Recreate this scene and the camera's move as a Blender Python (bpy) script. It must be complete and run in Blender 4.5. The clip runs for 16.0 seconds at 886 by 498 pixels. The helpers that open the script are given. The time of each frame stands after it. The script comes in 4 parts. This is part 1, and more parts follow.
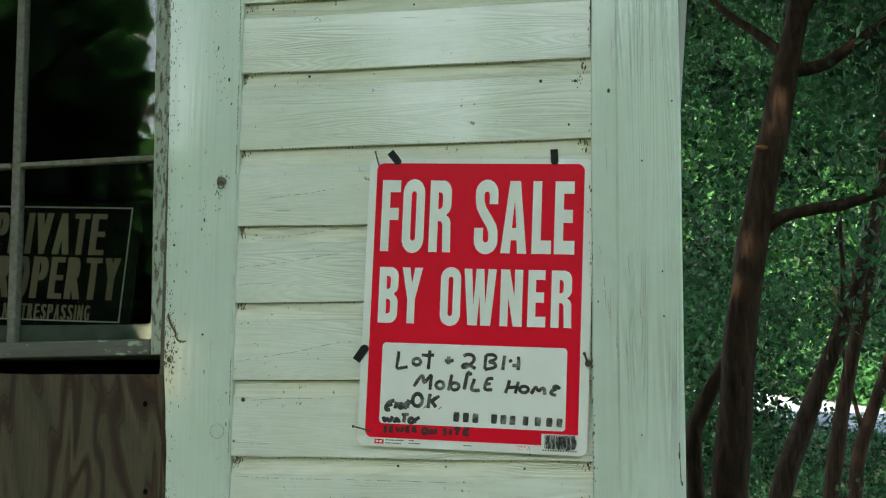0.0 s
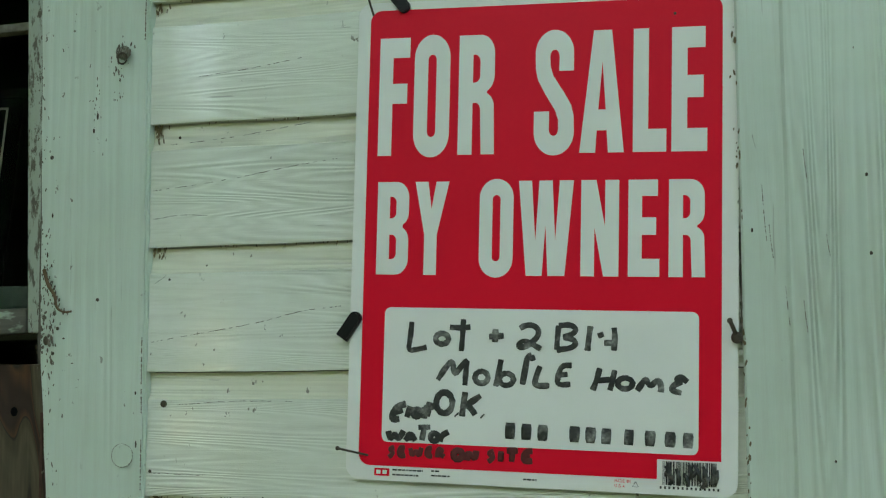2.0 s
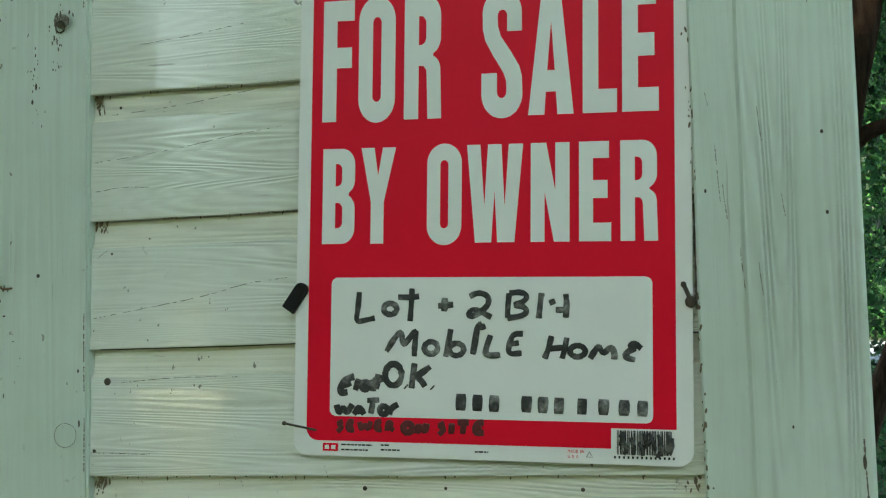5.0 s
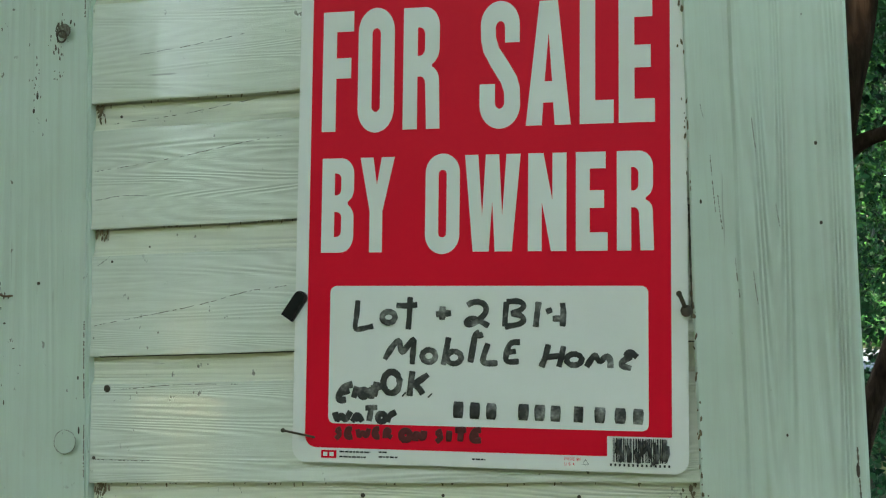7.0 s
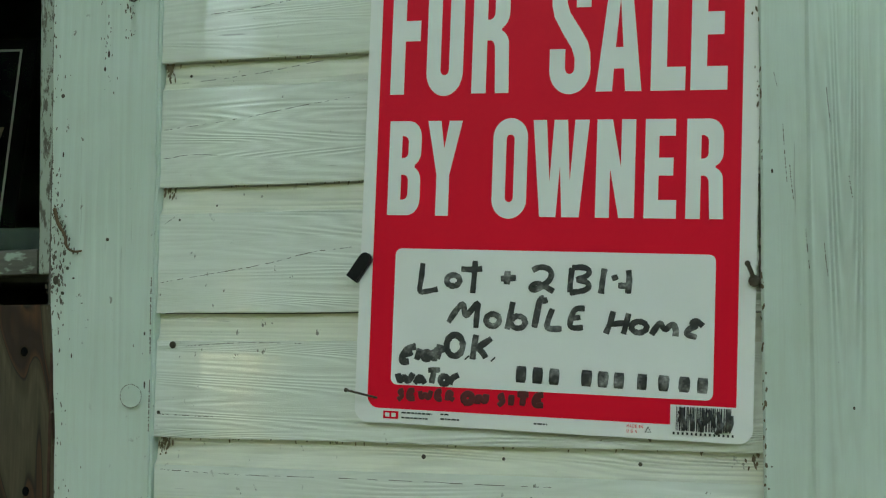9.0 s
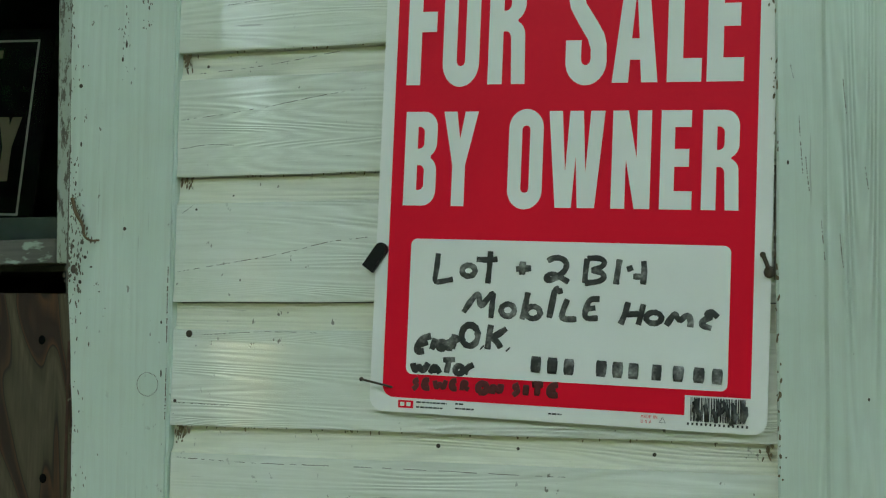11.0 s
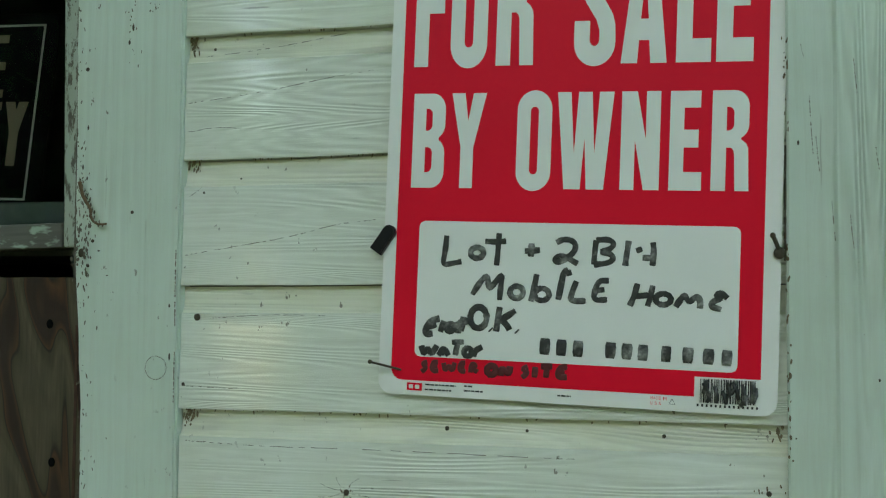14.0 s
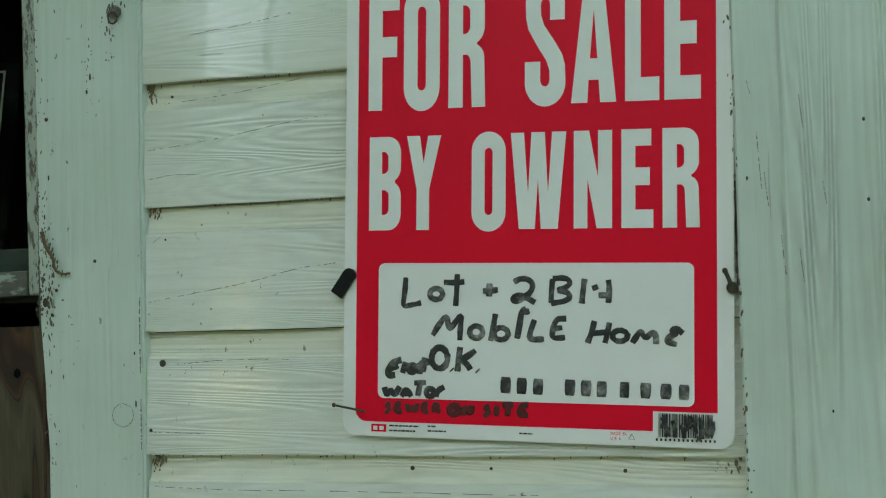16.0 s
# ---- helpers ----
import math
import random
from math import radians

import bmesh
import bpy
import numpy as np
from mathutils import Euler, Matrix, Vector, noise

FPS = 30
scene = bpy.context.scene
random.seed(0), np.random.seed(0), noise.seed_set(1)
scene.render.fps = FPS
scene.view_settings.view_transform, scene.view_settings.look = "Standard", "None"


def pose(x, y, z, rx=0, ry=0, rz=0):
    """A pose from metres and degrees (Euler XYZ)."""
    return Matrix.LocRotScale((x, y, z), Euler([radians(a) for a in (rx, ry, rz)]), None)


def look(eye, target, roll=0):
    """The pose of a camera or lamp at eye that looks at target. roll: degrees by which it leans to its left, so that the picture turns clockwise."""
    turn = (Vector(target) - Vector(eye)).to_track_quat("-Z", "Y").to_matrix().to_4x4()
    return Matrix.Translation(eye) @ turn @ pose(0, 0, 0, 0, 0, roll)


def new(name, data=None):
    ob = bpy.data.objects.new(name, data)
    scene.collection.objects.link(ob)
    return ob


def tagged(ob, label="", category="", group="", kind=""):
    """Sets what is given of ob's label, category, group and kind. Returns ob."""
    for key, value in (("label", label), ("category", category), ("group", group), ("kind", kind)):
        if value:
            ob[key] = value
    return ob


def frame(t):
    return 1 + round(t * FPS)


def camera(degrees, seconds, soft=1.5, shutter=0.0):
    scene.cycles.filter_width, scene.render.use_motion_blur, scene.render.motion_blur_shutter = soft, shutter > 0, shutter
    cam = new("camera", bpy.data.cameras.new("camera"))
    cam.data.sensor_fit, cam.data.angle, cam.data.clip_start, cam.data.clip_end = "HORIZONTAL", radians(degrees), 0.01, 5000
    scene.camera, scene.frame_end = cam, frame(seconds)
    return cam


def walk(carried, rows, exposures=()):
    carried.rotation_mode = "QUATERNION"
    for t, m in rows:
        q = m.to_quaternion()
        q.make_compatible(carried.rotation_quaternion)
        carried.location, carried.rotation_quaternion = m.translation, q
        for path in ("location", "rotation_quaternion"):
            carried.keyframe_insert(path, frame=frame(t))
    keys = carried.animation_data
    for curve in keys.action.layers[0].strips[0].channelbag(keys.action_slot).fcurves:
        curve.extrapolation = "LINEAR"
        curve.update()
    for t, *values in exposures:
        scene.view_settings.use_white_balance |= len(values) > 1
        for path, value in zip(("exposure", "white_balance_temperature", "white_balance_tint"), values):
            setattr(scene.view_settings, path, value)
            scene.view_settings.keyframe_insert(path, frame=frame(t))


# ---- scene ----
# The camera: seconds, eye, pitch, yaw, roll
cam = camera(42.0, 16.0, 1.2)
PATH = [
    (0, 0.2792, -1.7783, 1.5180, 7.205, 10.486, 0.281),
    (0.5, 0.1620, -1.5300, 1.5116, 7.185, 8.492, -0.089),
    (1, 0.2094, -1.2479, 1.5061, 10.105, 13.056, -0.791),
    (1.5, 0.1868, -1.1003, 1.5244, 5.973, 13.412, -0.282),
    (2, 0.1590, -1.0566, 1.5541, 5.242, 13.212, -0.656),
    (2.5, 0.1797, -1.0254, 1.5430, 5.181, 15.104, -1.513),
    (3, 0.1880, -1.0216, 1.5313, 6.081, 13.632, -1.113),
    (3.5, 0.1903, -1.0116, 1.5320, 4.656, 12.881, -1.541),
    (6, 0.1888, -1.0218, 1.5324, 5.065, 12.625, -1.433),
    (6.5, 0.1865, -1.0250, 1.5349, 5.002, 12.200, -1.488),
    (7, 0.1896, -1.0256, 1.5332, 5.268, 12.542, -1.377),
    (7.5, 0.1800, -1.0307, 1.5226, 5.278, 12.478, -1.032),
    (8, 0.1746, -1.0317, 1.5256, 4.793, 13.388, -0.499),
    (8.5, 0.1716, -1.0295, 1.5224, 4.644, 14.142, -0.083),
    (9, 0.1699, -1.0309, 1.5225, 4.095, 14.721, 0.128),
    (11.5, 0.1668, -1.0355, 1.5154, 3.772, 15.547, 0.502),
    (12, 0.1644, -1.0329, 1.5112, 3.720, 15.894, 0.539),
    (12.5, 0.1574, -1.0332, 1.5087, 3.444, 15.466, 0.510),
    (13, 0.1537, -1.0316, 1.5083, 3.256, 15.262, 0.509),
    (13.5, 0.1602, -1.0298, 1.5141, 2.861, 15.889, 0.599),
    (14, 0.1631, -1.0331, 1.5109, 3.343, 15.517, 0.298),
    (14.5, 0.1635, -1.0378, 1.5054, 3.392, 14.610, 0.198),
    (15, 0.1613, -1.0394, 1.5103, 2.873, 13.893, -0.289),
    (15.5, 0.1648, -1.0384, 1.5096, 2.963, 13.141, -0.690),
    (16, 0.1928, -1.0391, 1.5532, 3.073, 14.893, -1.617),
]
EXPOSURE = [(0.0, 3.12, 9400, 0), (1.2, 3.06, 9250, -1), (2.5, 2.96, 9100, -2), (9.0, 2.94, 9100, -2), (12.0, 2.91, 8950, -4), (16.0, 2.95, 8800, 0)]
walk(cam, [(t, pose(x, y, z, 90 + pitch, 0, yaw) @ pose(0, 0, 0, 0, 0, roll)) for t, x, y, z, pitch, yaw, roll in PATH], EXPOSURE)

# ---- light ----
SUN_UP, SUN_AT = radians(58), radians(200)
TO_SUN = Vector((math.sin(SUN_AT) * math.cos(SUN_UP), math.cos(SUN_AT) * math.cos(SUN_UP), math.sin(SUN_UP)))
world = bpy.data.worlds.new("sky")
scene.world = world
world.use_nodes = True
sky = world.node_tree.nodes.new("ShaderNodeTexSky")
sky.sky_type, sky.sun_disc, sky.sun_elevation, sky.sun_rotation = "NISHITA", False, SUN_UP, SUN_AT
back = world.node_tree.nodes["Background"]
back.inputs["Strength"].default_value = 0.15
world.node_tree.links.new(sky.outputs[0], back.inputs["Color"])
sun = new("sun", bpy.data.lights.new("sun", "SUN"))
sun.data.energy, sun.data.angle, sun.data.color = 2.8, radians(0.5), (1.0, 0.99, 0.97)
sun.matrix_world = look(TO_SUN * 30, (0, 0, 0))


# ---- materials ----
class Shader:
    """A node material under construction."""

    def __init__(self, name, rough=0.5, metal=0.0):
        self.m = bpy.data.materials.new(name)
        self.m.use_nodes = True
        self.t = self.m.node_tree
        self.p = self.t.nodes["Principled BSDF"]
        self.p.inputs["Roughness"].default_value = rough
        self.p.inputs["Metallic"].default_value = metal

    def node(self, kind):
        return self.t.nodes.new("ShaderNode" + kind)

    def link(self, a, b):
        self.t.links.new(a, b)

    def coords(self, scale=(1, 1, 1), turn=(0, 0, 0), vary=0.0):
        c, m = self.node("TexCoord"), self.node("Mapping")
        m.inputs["Scale"].default_value, m.inputs["Rotation"].default_value = scale, turn
        if vary:
            info, mul = self.node("ObjectInfo"), self.node("VectorMath")
            mul.operation = "SCALE"
            mul.inputs["Scale"].default_value = vary
            comb = self.node("CombineXYZ")
            for k in range(3):
                self.link(info.outputs["Random"], comb.inputs[k])
            self.link(comb.outputs[0], mul.inputs[0])
            self.link(mul.outputs[0], m.inputs["Location"])
        self.link(c.outputs["Object"], m.inputs["Vector"])
        return m.outputs[0]

    def noise(self, vec, scale, detail=4.0, rough=0.55, distort=0.0):
        n = self.node("TexNoise")
        n.inputs["Scale"].default_value, n.inputs["Detail"].default_value = scale, detail
        n.inputs["Roughness"].default_value, n.inputs["Distortion"].default_value = rough, distort
        self.link(vec, n.inputs["Vector"])
        return n.outputs["Fac"]

    def wave(self, vec, scale, distort, detail=2.0, dscale=1.0, axis="Z"):
        n = self.node("TexWave")
        n.bands_direction = axis
        for key, v in (("Scale", scale), ("Distortion", distort), ("Detail", detail), ("Detail Scale", dscale)):
            n.inputs[key].default_value = v
        self.link(vec, n.inputs["Vector"])
        return n.outputs["Fac"]

    def ramp(self, fac, *stops):
        r = self.node("ValToRGB")
        e = r.color_ramp.elements
        while len(e) < len(stops):
            e.new(0.5)
        for s, (at, c) in zip(e, stops):
            s.position, s.color = at, (*c, 1) if len(c) == 3 else c
        self.link(fac, r.inputs[0])
        return r.outputs[0]

    def mix(self, fac, a, b, blend="MIX"):
        n = self.node("Mix")
        n.data_type, n.blend_type = "RGBA", blend
        for at, v in ((0, fac), (6, a), (7, b)):
            if isinstance(v, (int, float)):
                n.inputs[at].default_value = v
            elif isinstance(v, tuple):
                n.inputs[at].default_value = (*v, 1)
            else:
                self.link(v, n.inputs[at])
        return n.outputs[2]

    def maths(self, op, a, b):
        n = self.node("Math")
        n.operation = op
        for k, v in enumerate((a, b)):
            if isinstance(v, (int, float)):
                n.inputs[k].default_value = v
            else:
                self.link(v, n.inputs[k])
        return n.outputs[0]

    def colour(self, c):
        if isinstance(c, tuple):
            self.p.inputs["Base Color"].default_value = (*c, 1)
        else:
            self.link(c, self.p.inputs["Base Color"])
        return self

    def bump(self, height, strength, distance):
        b = self.node("Bump")
        b.inputs["Strength"].default_value, b.inputs["Distance"].default_value = strength, distance
        self.link(height, b.inputs["Height"])
        if self.p.inputs["Normal"].is_linked:
            self.link(self.p.inputs["Normal"].links[0].from_socket, b.inputs["Normal"])
        self.link(b.outputs[0], self.p.inputs["Normal"])
        return self


def painted(name, along, light, stain, chips=0.61, relief=0.0007, rings=230.0, checks=0.5, furrows=0.26, across=7.5, length=0.4, gloss=0.36, coat=0.6, grained_from=None):
    """Old house paint on weathered wood; the wavy grain runs along an axis."""
    s = Shader(name, gloss)
    vec = s.coords({"X": (0.8, 14, 14), "Z": (14, 14, 0.6)}[along], vary=37.0)
    broad = s.coords({"X": (0.45, 5, 7.0), "Z": (across, 5, length)}[along], vary=53.0)
    plain_at = s.coords((1, 1, 1), vary=11.0)
    s.p.inputs["Coat Weight"].default_value, s.p.inputs["Coat Roughness"].default_value = coat, 0.05
    fine = s.noise(vec, 11.0, 6, 0.7, 0.5)
    sine = s.node("Math")
    sine.operation = "SINE"
    s.link(s.maths("MULTIPLY", s.noise(broad, 1.9, 2.5, 0.45, 0.25), rings), sine.inputs[0])
    grain = s.maths("ADD", s.maths("MULTIPLY", sine.outputs[0], 0.5), 0.5)
    blot = s.noise(plain_at, 6.0, 5, 0.65)
    patch = s.ramp(s.noise(plain_at, 4.5, 2), (0.40, (0, 0, 0)), (0.60, (1, 1, 1)))
    if grained_from is not None:
        apart = s.node("SeparateXYZ")
        s.link(s.coords(), apart.inputs[0])
        worn = s.ramp(s.maths("ADD", s.maths("MULTIPLY", s.maths("SUBTRACT", apart.outputs[0], grained_from), 9.0), s.maths("MULTIPLY", patch, 0.25)), (0.12, (0, 0, 0)), (0.5, (1, 1, 1)))
        grain = s.maths("MULTIPLY", grain, worn)
        patch = s.maths("MULTIPLY", patch, worn)
    base = s.mix(s.ramp(blot, (0.35, (0, 0, 0)), (0.72, (1, 1, 1))), light, stain)
    base = s.mix(s.maths("MULTIPLY", s.ramp(fine, (0.3, (1, 1, 1)), (0.52, (0, 0, 0))), 0.26), base, (0.50, 0.50, 0.41))
    # Grain furrows deepened in colour, adding shading the relief alone doesn't give.
    furrow = s.maths("MULTIPLY", s.ramp(grain, (0.0, (1, 1, 1)), (0.55, (0, 0, 0))), s.maths("MULTIPLY", s.maths("ADD", patch, 0.35), furrows))
    base = s.mix(furrow, base, (0.40, 0.41, 0.34))
    crack = s.ramp(s.noise(vec, 15.0, 3, 0.5), (0.255, (1, 1, 1)), (0.285, (0, 0, 0)))
    base = s.mix(s.maths("MULTIPLY", s.maths("MULTIPLY", crack, s.ramp(blot, (0.46, (0, 0, 0)), (0.54, (1, 1, 1)))), checks), base, (0.2, 0.18, 0.14))
    spots = s.maths("MULTIPLY", s.ramp(s.noise(s.coords((1, 1, 0.6), vary=5.0), 110.0, 3, 0.6), (chips + 0.06, (0, 0, 0)), (chips + 0.085, (1, 1, 1))),
                    s.ramp(s.noise(plain_at, 8.0, 3), (0.5, (0, 0, 0)), (0.58, (1, 1, 1))))
    base = s.mix(s.maths("MULTIPLY", spots, 0.8), base, (0.15, 0.125, 0.09))
    s.colour(base)
    s.bump(s.maths("MULTIPLY", grain, s.maths("ADD", patch, 0.3)), 0.8, relief)
    ripple = s.node("Bump")
    ripple.inputs["Strength"].default_value, ripple.inputs["Distance"].default_value = 0.08, relief
    s.link(grain, ripple.inputs["Height"])
    s.link(ripple.outputs[0], s.p.inputs["Coat Normal"])
    s.bump(fine, 0.5, 0.0010)
    s.bump(s.maths("SUBTRACT", 1.0, spots), 0.6, 0.0006)
    return s.m


def plain(name, c, rough=0.5, metal=0.0, vary=0.12, scale=40.0, shine=0.5):
    s = Shader(name, rough, metal)
    n = s.noise(s.coords(), scale, 4)
    dark = tuple(v * (1 - 2 * vary) for v in c)
    s.colour(s.mix(n, dark, tuple(min(1, v * (1 + vary)) for v in c)))
    s.p.inputs["Specular IOR Level"].default_value = shine
    s.bump(n, 0.15, 0.0005)
    return s.m


PAINT_SIDING = painted("cream_white_paint_on_siding", "X", (0.81, 0.84, 0.76), (0.72, 0.74, 0.63), 0.61, 0.0006, 320.0, 0.5, 0.12)
# Cove colour: siding cream with the recess's yellowish shade painted in.
PAINT_COVE_SHADE = painted("cream_paint_with_cove_shade_tint", "X", (0.80, 0.805, 0.68), (0.73, 0.72, 0.56), coat=0.0)
# Mint trim colours also darkened to paint in dimmer light towards the view's edges.
PAINT_TRIM = painted("dimmed_mint_white_paint_on_trim", "Z", (0.66, 0.755, 0.67), (0.59, 0.68, 0.585), 0.60, 0.0003, 90.0, 0.3, 0.05, 8.0, 0.18)
PAINT_CORNER = painted("dimmed_mint_white_paint_on_corner_board", "Z", (0.66, 0.75, 0.67), (0.58, 0.665, 0.57), 0.68, 0.0017, 250.0, 0.4, 0.16, 6.5, 0.22, grained_from=0.205)


def peeling():
    s = Shader("peeling_sash_paint", 0.65)
    n = s.noise(s.coords((1, 1, 0.3)), 150.0, 5, 0.75)
    wood = s.mix(s.noise(s.coords((30, 30, 4)), 6.0), (0.07, 0.065, 0.05), (0.17, 0.15, 0.12))
    s.colour(s.mix(s.ramp(n, (0.42, (0, 0, 0)), (0.48, (1, 1, 1))), wood, (0.40, 0.455, 0.38)))
    s.bump(n, 0.6, 0.001)
    return s.m


PEELING = peeling()


def grey_rail():
    s = Shader("bare_grey_rail_with_mint_flakes", 0.8)
    n = s.noise(s.coords((1, 1, 2.2)), 13.0, 4, 0.6)
    wood = s.mix(s.noise(s.coords((3, 30, 40)), 5.0, 4), (0.07, 0.07, 0.06), (0.17, 0.165, 0.14))
    s.colour(s.mix(s.ramp(n, (0.60, (0, 0, 0)), (0.64, (1, 1, 1))), wood, (0.36, 0.45, 0.37)))
    s.bump(n, 0.5, 0.0012)
    return s.m


RAIL_GREY = grey_rail()


# Side return: greyer than the front board, with dark upright streaks.
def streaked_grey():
    s = Shader("streaked_grey_paint", 0.7)
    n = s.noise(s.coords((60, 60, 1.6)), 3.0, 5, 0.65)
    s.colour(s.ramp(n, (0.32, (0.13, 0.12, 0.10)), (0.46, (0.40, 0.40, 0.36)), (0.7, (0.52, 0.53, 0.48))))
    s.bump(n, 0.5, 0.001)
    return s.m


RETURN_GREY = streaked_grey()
MUNTIN_GREY = plain("bare_grey_brown_muntin", (0.20, 0.19, 0.155), 0.8, vary=0.4, scale=120.0)
STOOL_GREY = plain("dull_grey_green_ledge_paint", (0.10, 0.12, 0.105), 0.7, vary=0.3, scale=60.0)
BARE_WOOD = plain("bare_weathered_wood", (0.15, 0.13, 0.10), 0.85, vary=0.35, scale=220.0)


def plywood_material():
    s = Shader("weathered_plywood", 0.75)
    field = s.noise(s.coords((2.6, 1, 0.62)), 3.0, 2.4, 0.48, 0.7)

    def bands(times):
        wavy = s.node("Math")
        wavy.operation = "SINE"
        s.link(s.maths("MULTIPLY", field, times), wavy.inputs[0])
        return s.maths("ADD", s.maths("MULTIPLY", wavy.outputs[0], 0.5), 0.5)

    fine = s.noise(s.coords((70, 60, 3.0)), 4.0, 6, 0.7)
    c = s.ramp(bands(58.0), (0.06, (0.026, 0.009, 0.004)), (0.28, (0.085, 0.033, 0.010)), (0.34, (0.016, 0.009, 0.004)), (0.42, (0.060, 0.046, 0.025)), (0.9, (0.098, 0.079, 0.047)))
    c = s.mix(s.maths("MULTIPLY", s.ramp(bands(210.0), (0.0, (1, 1, 1)), (0.5, (0, 0, 0))), 0.25), c, (0.042, 0.021, 0.01))
    c = s.mix(s.maths("MULTIPLY", s.ramp(s.noise(s.coords((2, 1, 0.7)), 7.0, 5, 0.7), (0.45, (0, 0, 0)), (0.7, (1, 1, 1))), 0.4), c, (0.05, 0.042, 0.03))
    s.colour(s.mix(s.maths("MULTIPLY", s.ramp(fine, (0.4, (1, 1, 1)), (0.6, (0, 0, 0))), 0.35), c, (0.02, 0.012, 0.007)))
    s.bump(fine, 0.4, 0.0008)
    return s.m


PLYWOOD = plywood_material()


def glass_material():
    s = Shader("old_window_glass", 0.02)
    s.p.inputs["Transmission Weight"].default_value = 1.0
    s.p.inputs["IOR"].default_value = 1.36
    s.colour((0.85, 0.9, 0.87))
    return s.m


GLASS = glass_material()
# Interior colour kept near black to stand for the unlit room's shade.
DARK_ROOM = plain("unlit_room_tone", (0.06, 0.055, 0.05), 0.9)
SHEATHING = plain("grey_sheathing", (0.12, 0.11, 0.09), 0.9)
ROOFING = plain("dark_roofing", (0.07, 0.07, 0.07), 0.9)
RED = plain("red_sign_ink", (0.93, 0.007, 0.034), 0.42, vary=0.05, scale=9.0, shine=0.12)
SIGN_WHITE = plain("white_sign_plastic", (0.88, 0.88, 0.84), 0.38, vary=0.03, scale=12.0, shine=0.25)
INK_BLACK = plain("black_print", (0.015, 0.015, 0.015), 0.5)
SIGN_BLACK = plain("black_sign_sheet", (0.006, 0.006, 0.007), 0.8, shine=0.03)
DULL_LETTER = plain("faded_tan_letter", (0.20, 0.16, 0.115), 0.7, shine=0.1)
DULL_BORDER = plain("faded_white_line", (0.33, 0.34, 0.32), 0.6)
BLACK_PLASTIC = plain("black_plastic_cap", (0.008, 0.008, 0.009), 0.45, shine=0.2)
RUST = plain("rusty_iron", (0.10, 0.08, 0.06), 0.7, 0.5, 0.3, 300.0)


def marker_material():
    s = Shader("black_marker", 0.45)
    n = s.noise(s.coords(), 42.0, 4, 0.7)
    s.colour(s.ramp(n, (0.34, (0.010, 0.010, 0.011)), (0.50, (0.035, 0.035, 0.035)), (0.60, (0.17, 0.17, 0.16)), (0.72, (0.5, 0.5, 0.47))))
    return s.m


MARKER = marker_material()
SMUDGE = plain("marker_on_red", (0.13, 0.012, 0.016), 0.4, vary=0.3, scale=120.0)


def bark_material():
    s = Shader("ridged_bark", 0.95)
    s.p.inputs["Specular IOR Level"].default_value = 0.1
    v = s.coords((9, 9, 1.6))
    n = s.noise(v, 3.0, 6, 0.65, 0.5)
    s.colour(s.ramp(n, (0.3, (0.010, 0.0055, 0.004)), (0.55, (0.032, 0.0185, 0.013)), (0.8, (0.062, 0.046, 0.038))))
    s.bump(n, 0.9, 0.02)
    return s.m


BARK = bark_material()


def leaf_material(name, dark, light, glow):
    s = Shader(name, 0.42)
    s.p.inputs["Specular IOR Level"].default_value = 0.2
    g = s.node("NewGeometry")
    c = s.ramp(g.outputs["Random Per Island"], (0.0, dark), (0.7, tuple(0.65 * a + 0.35 * b for a, b in zip(dark, light))), (1.0, light))
    # Noise patches darken the leaf colour, painting in shaded masses of foliage.
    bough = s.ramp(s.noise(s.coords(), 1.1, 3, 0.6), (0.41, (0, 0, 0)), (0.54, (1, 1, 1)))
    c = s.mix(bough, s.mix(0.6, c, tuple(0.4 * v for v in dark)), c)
    s.colour(c)
    tr, mix = s.node("BsdfTranslucent"), s.node("MixShader")
    # Translucent colour is lifted only outside the painted dark masses.
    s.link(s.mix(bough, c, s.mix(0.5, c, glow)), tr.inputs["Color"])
    mix.inputs[0].default_value = 0.5
    s.link(s.p.outputs[0], mix.inputs[1])
    s.link(tr.outputs[0], mix.inputs[2])
    s.link(mix.outputs[0], s.t.nodes["Material Output"].inputs["Surface"])
    return s.m


# One leaf in two tones: darker for shaded foliage, brighter for sunlit.
LEAF = leaf_material("shade_toned_leaf", (0.004, 0.016, 0.011), (0.043, 0.132, 0.072), (0.06, 0.26, 0.09))
LEAF_FAR = leaf_material("sun_toned_leaf", (0.003, 0.016, 0.008), (0.07, 0.21, 0.08), (0.22, 0.72, 0.2))


def ground_material():
    s = Shader("leaf_litter_and_grass", 0.95)
    n = s.noise(s.coords(), 1.1, 6, 0.65)
    f = s.noise(s.coords(), 30.0, 4, 0.7)
    c = s.ramp(n, (0.35, (0.03, 0.027, 0.018)), (0.6, (0.03, 0.06, 0.018)), (0.8, (0.045, 0.085, 0.022)))
    s.colour(s.mix(s.maths("MULTIPLY", f, 0.5), c, (0.03, 0.03, 0.02)))
    s.bump(f, 0.6, 0.03)
    return s.m


GROUND = ground_material()
GRAVEL = plain("pale_gravel_road", (0.15, 0.17, 0.22), 0.9, vary=0.25, scale=14.0)


# ---- building helpers ----
def part(name, bm, material, parent=None, label=""):
    """Links a bmesh as one mesh object, under a thing or a part."""
    me = bpy.data.meshes.new(name)
    bm.to_mesh(me)
    bm.free()
    me.materials.append(material)
    ob = new(name, me)
    ob.parent = parent
    if label:
        ob["label"] = label
    return ob


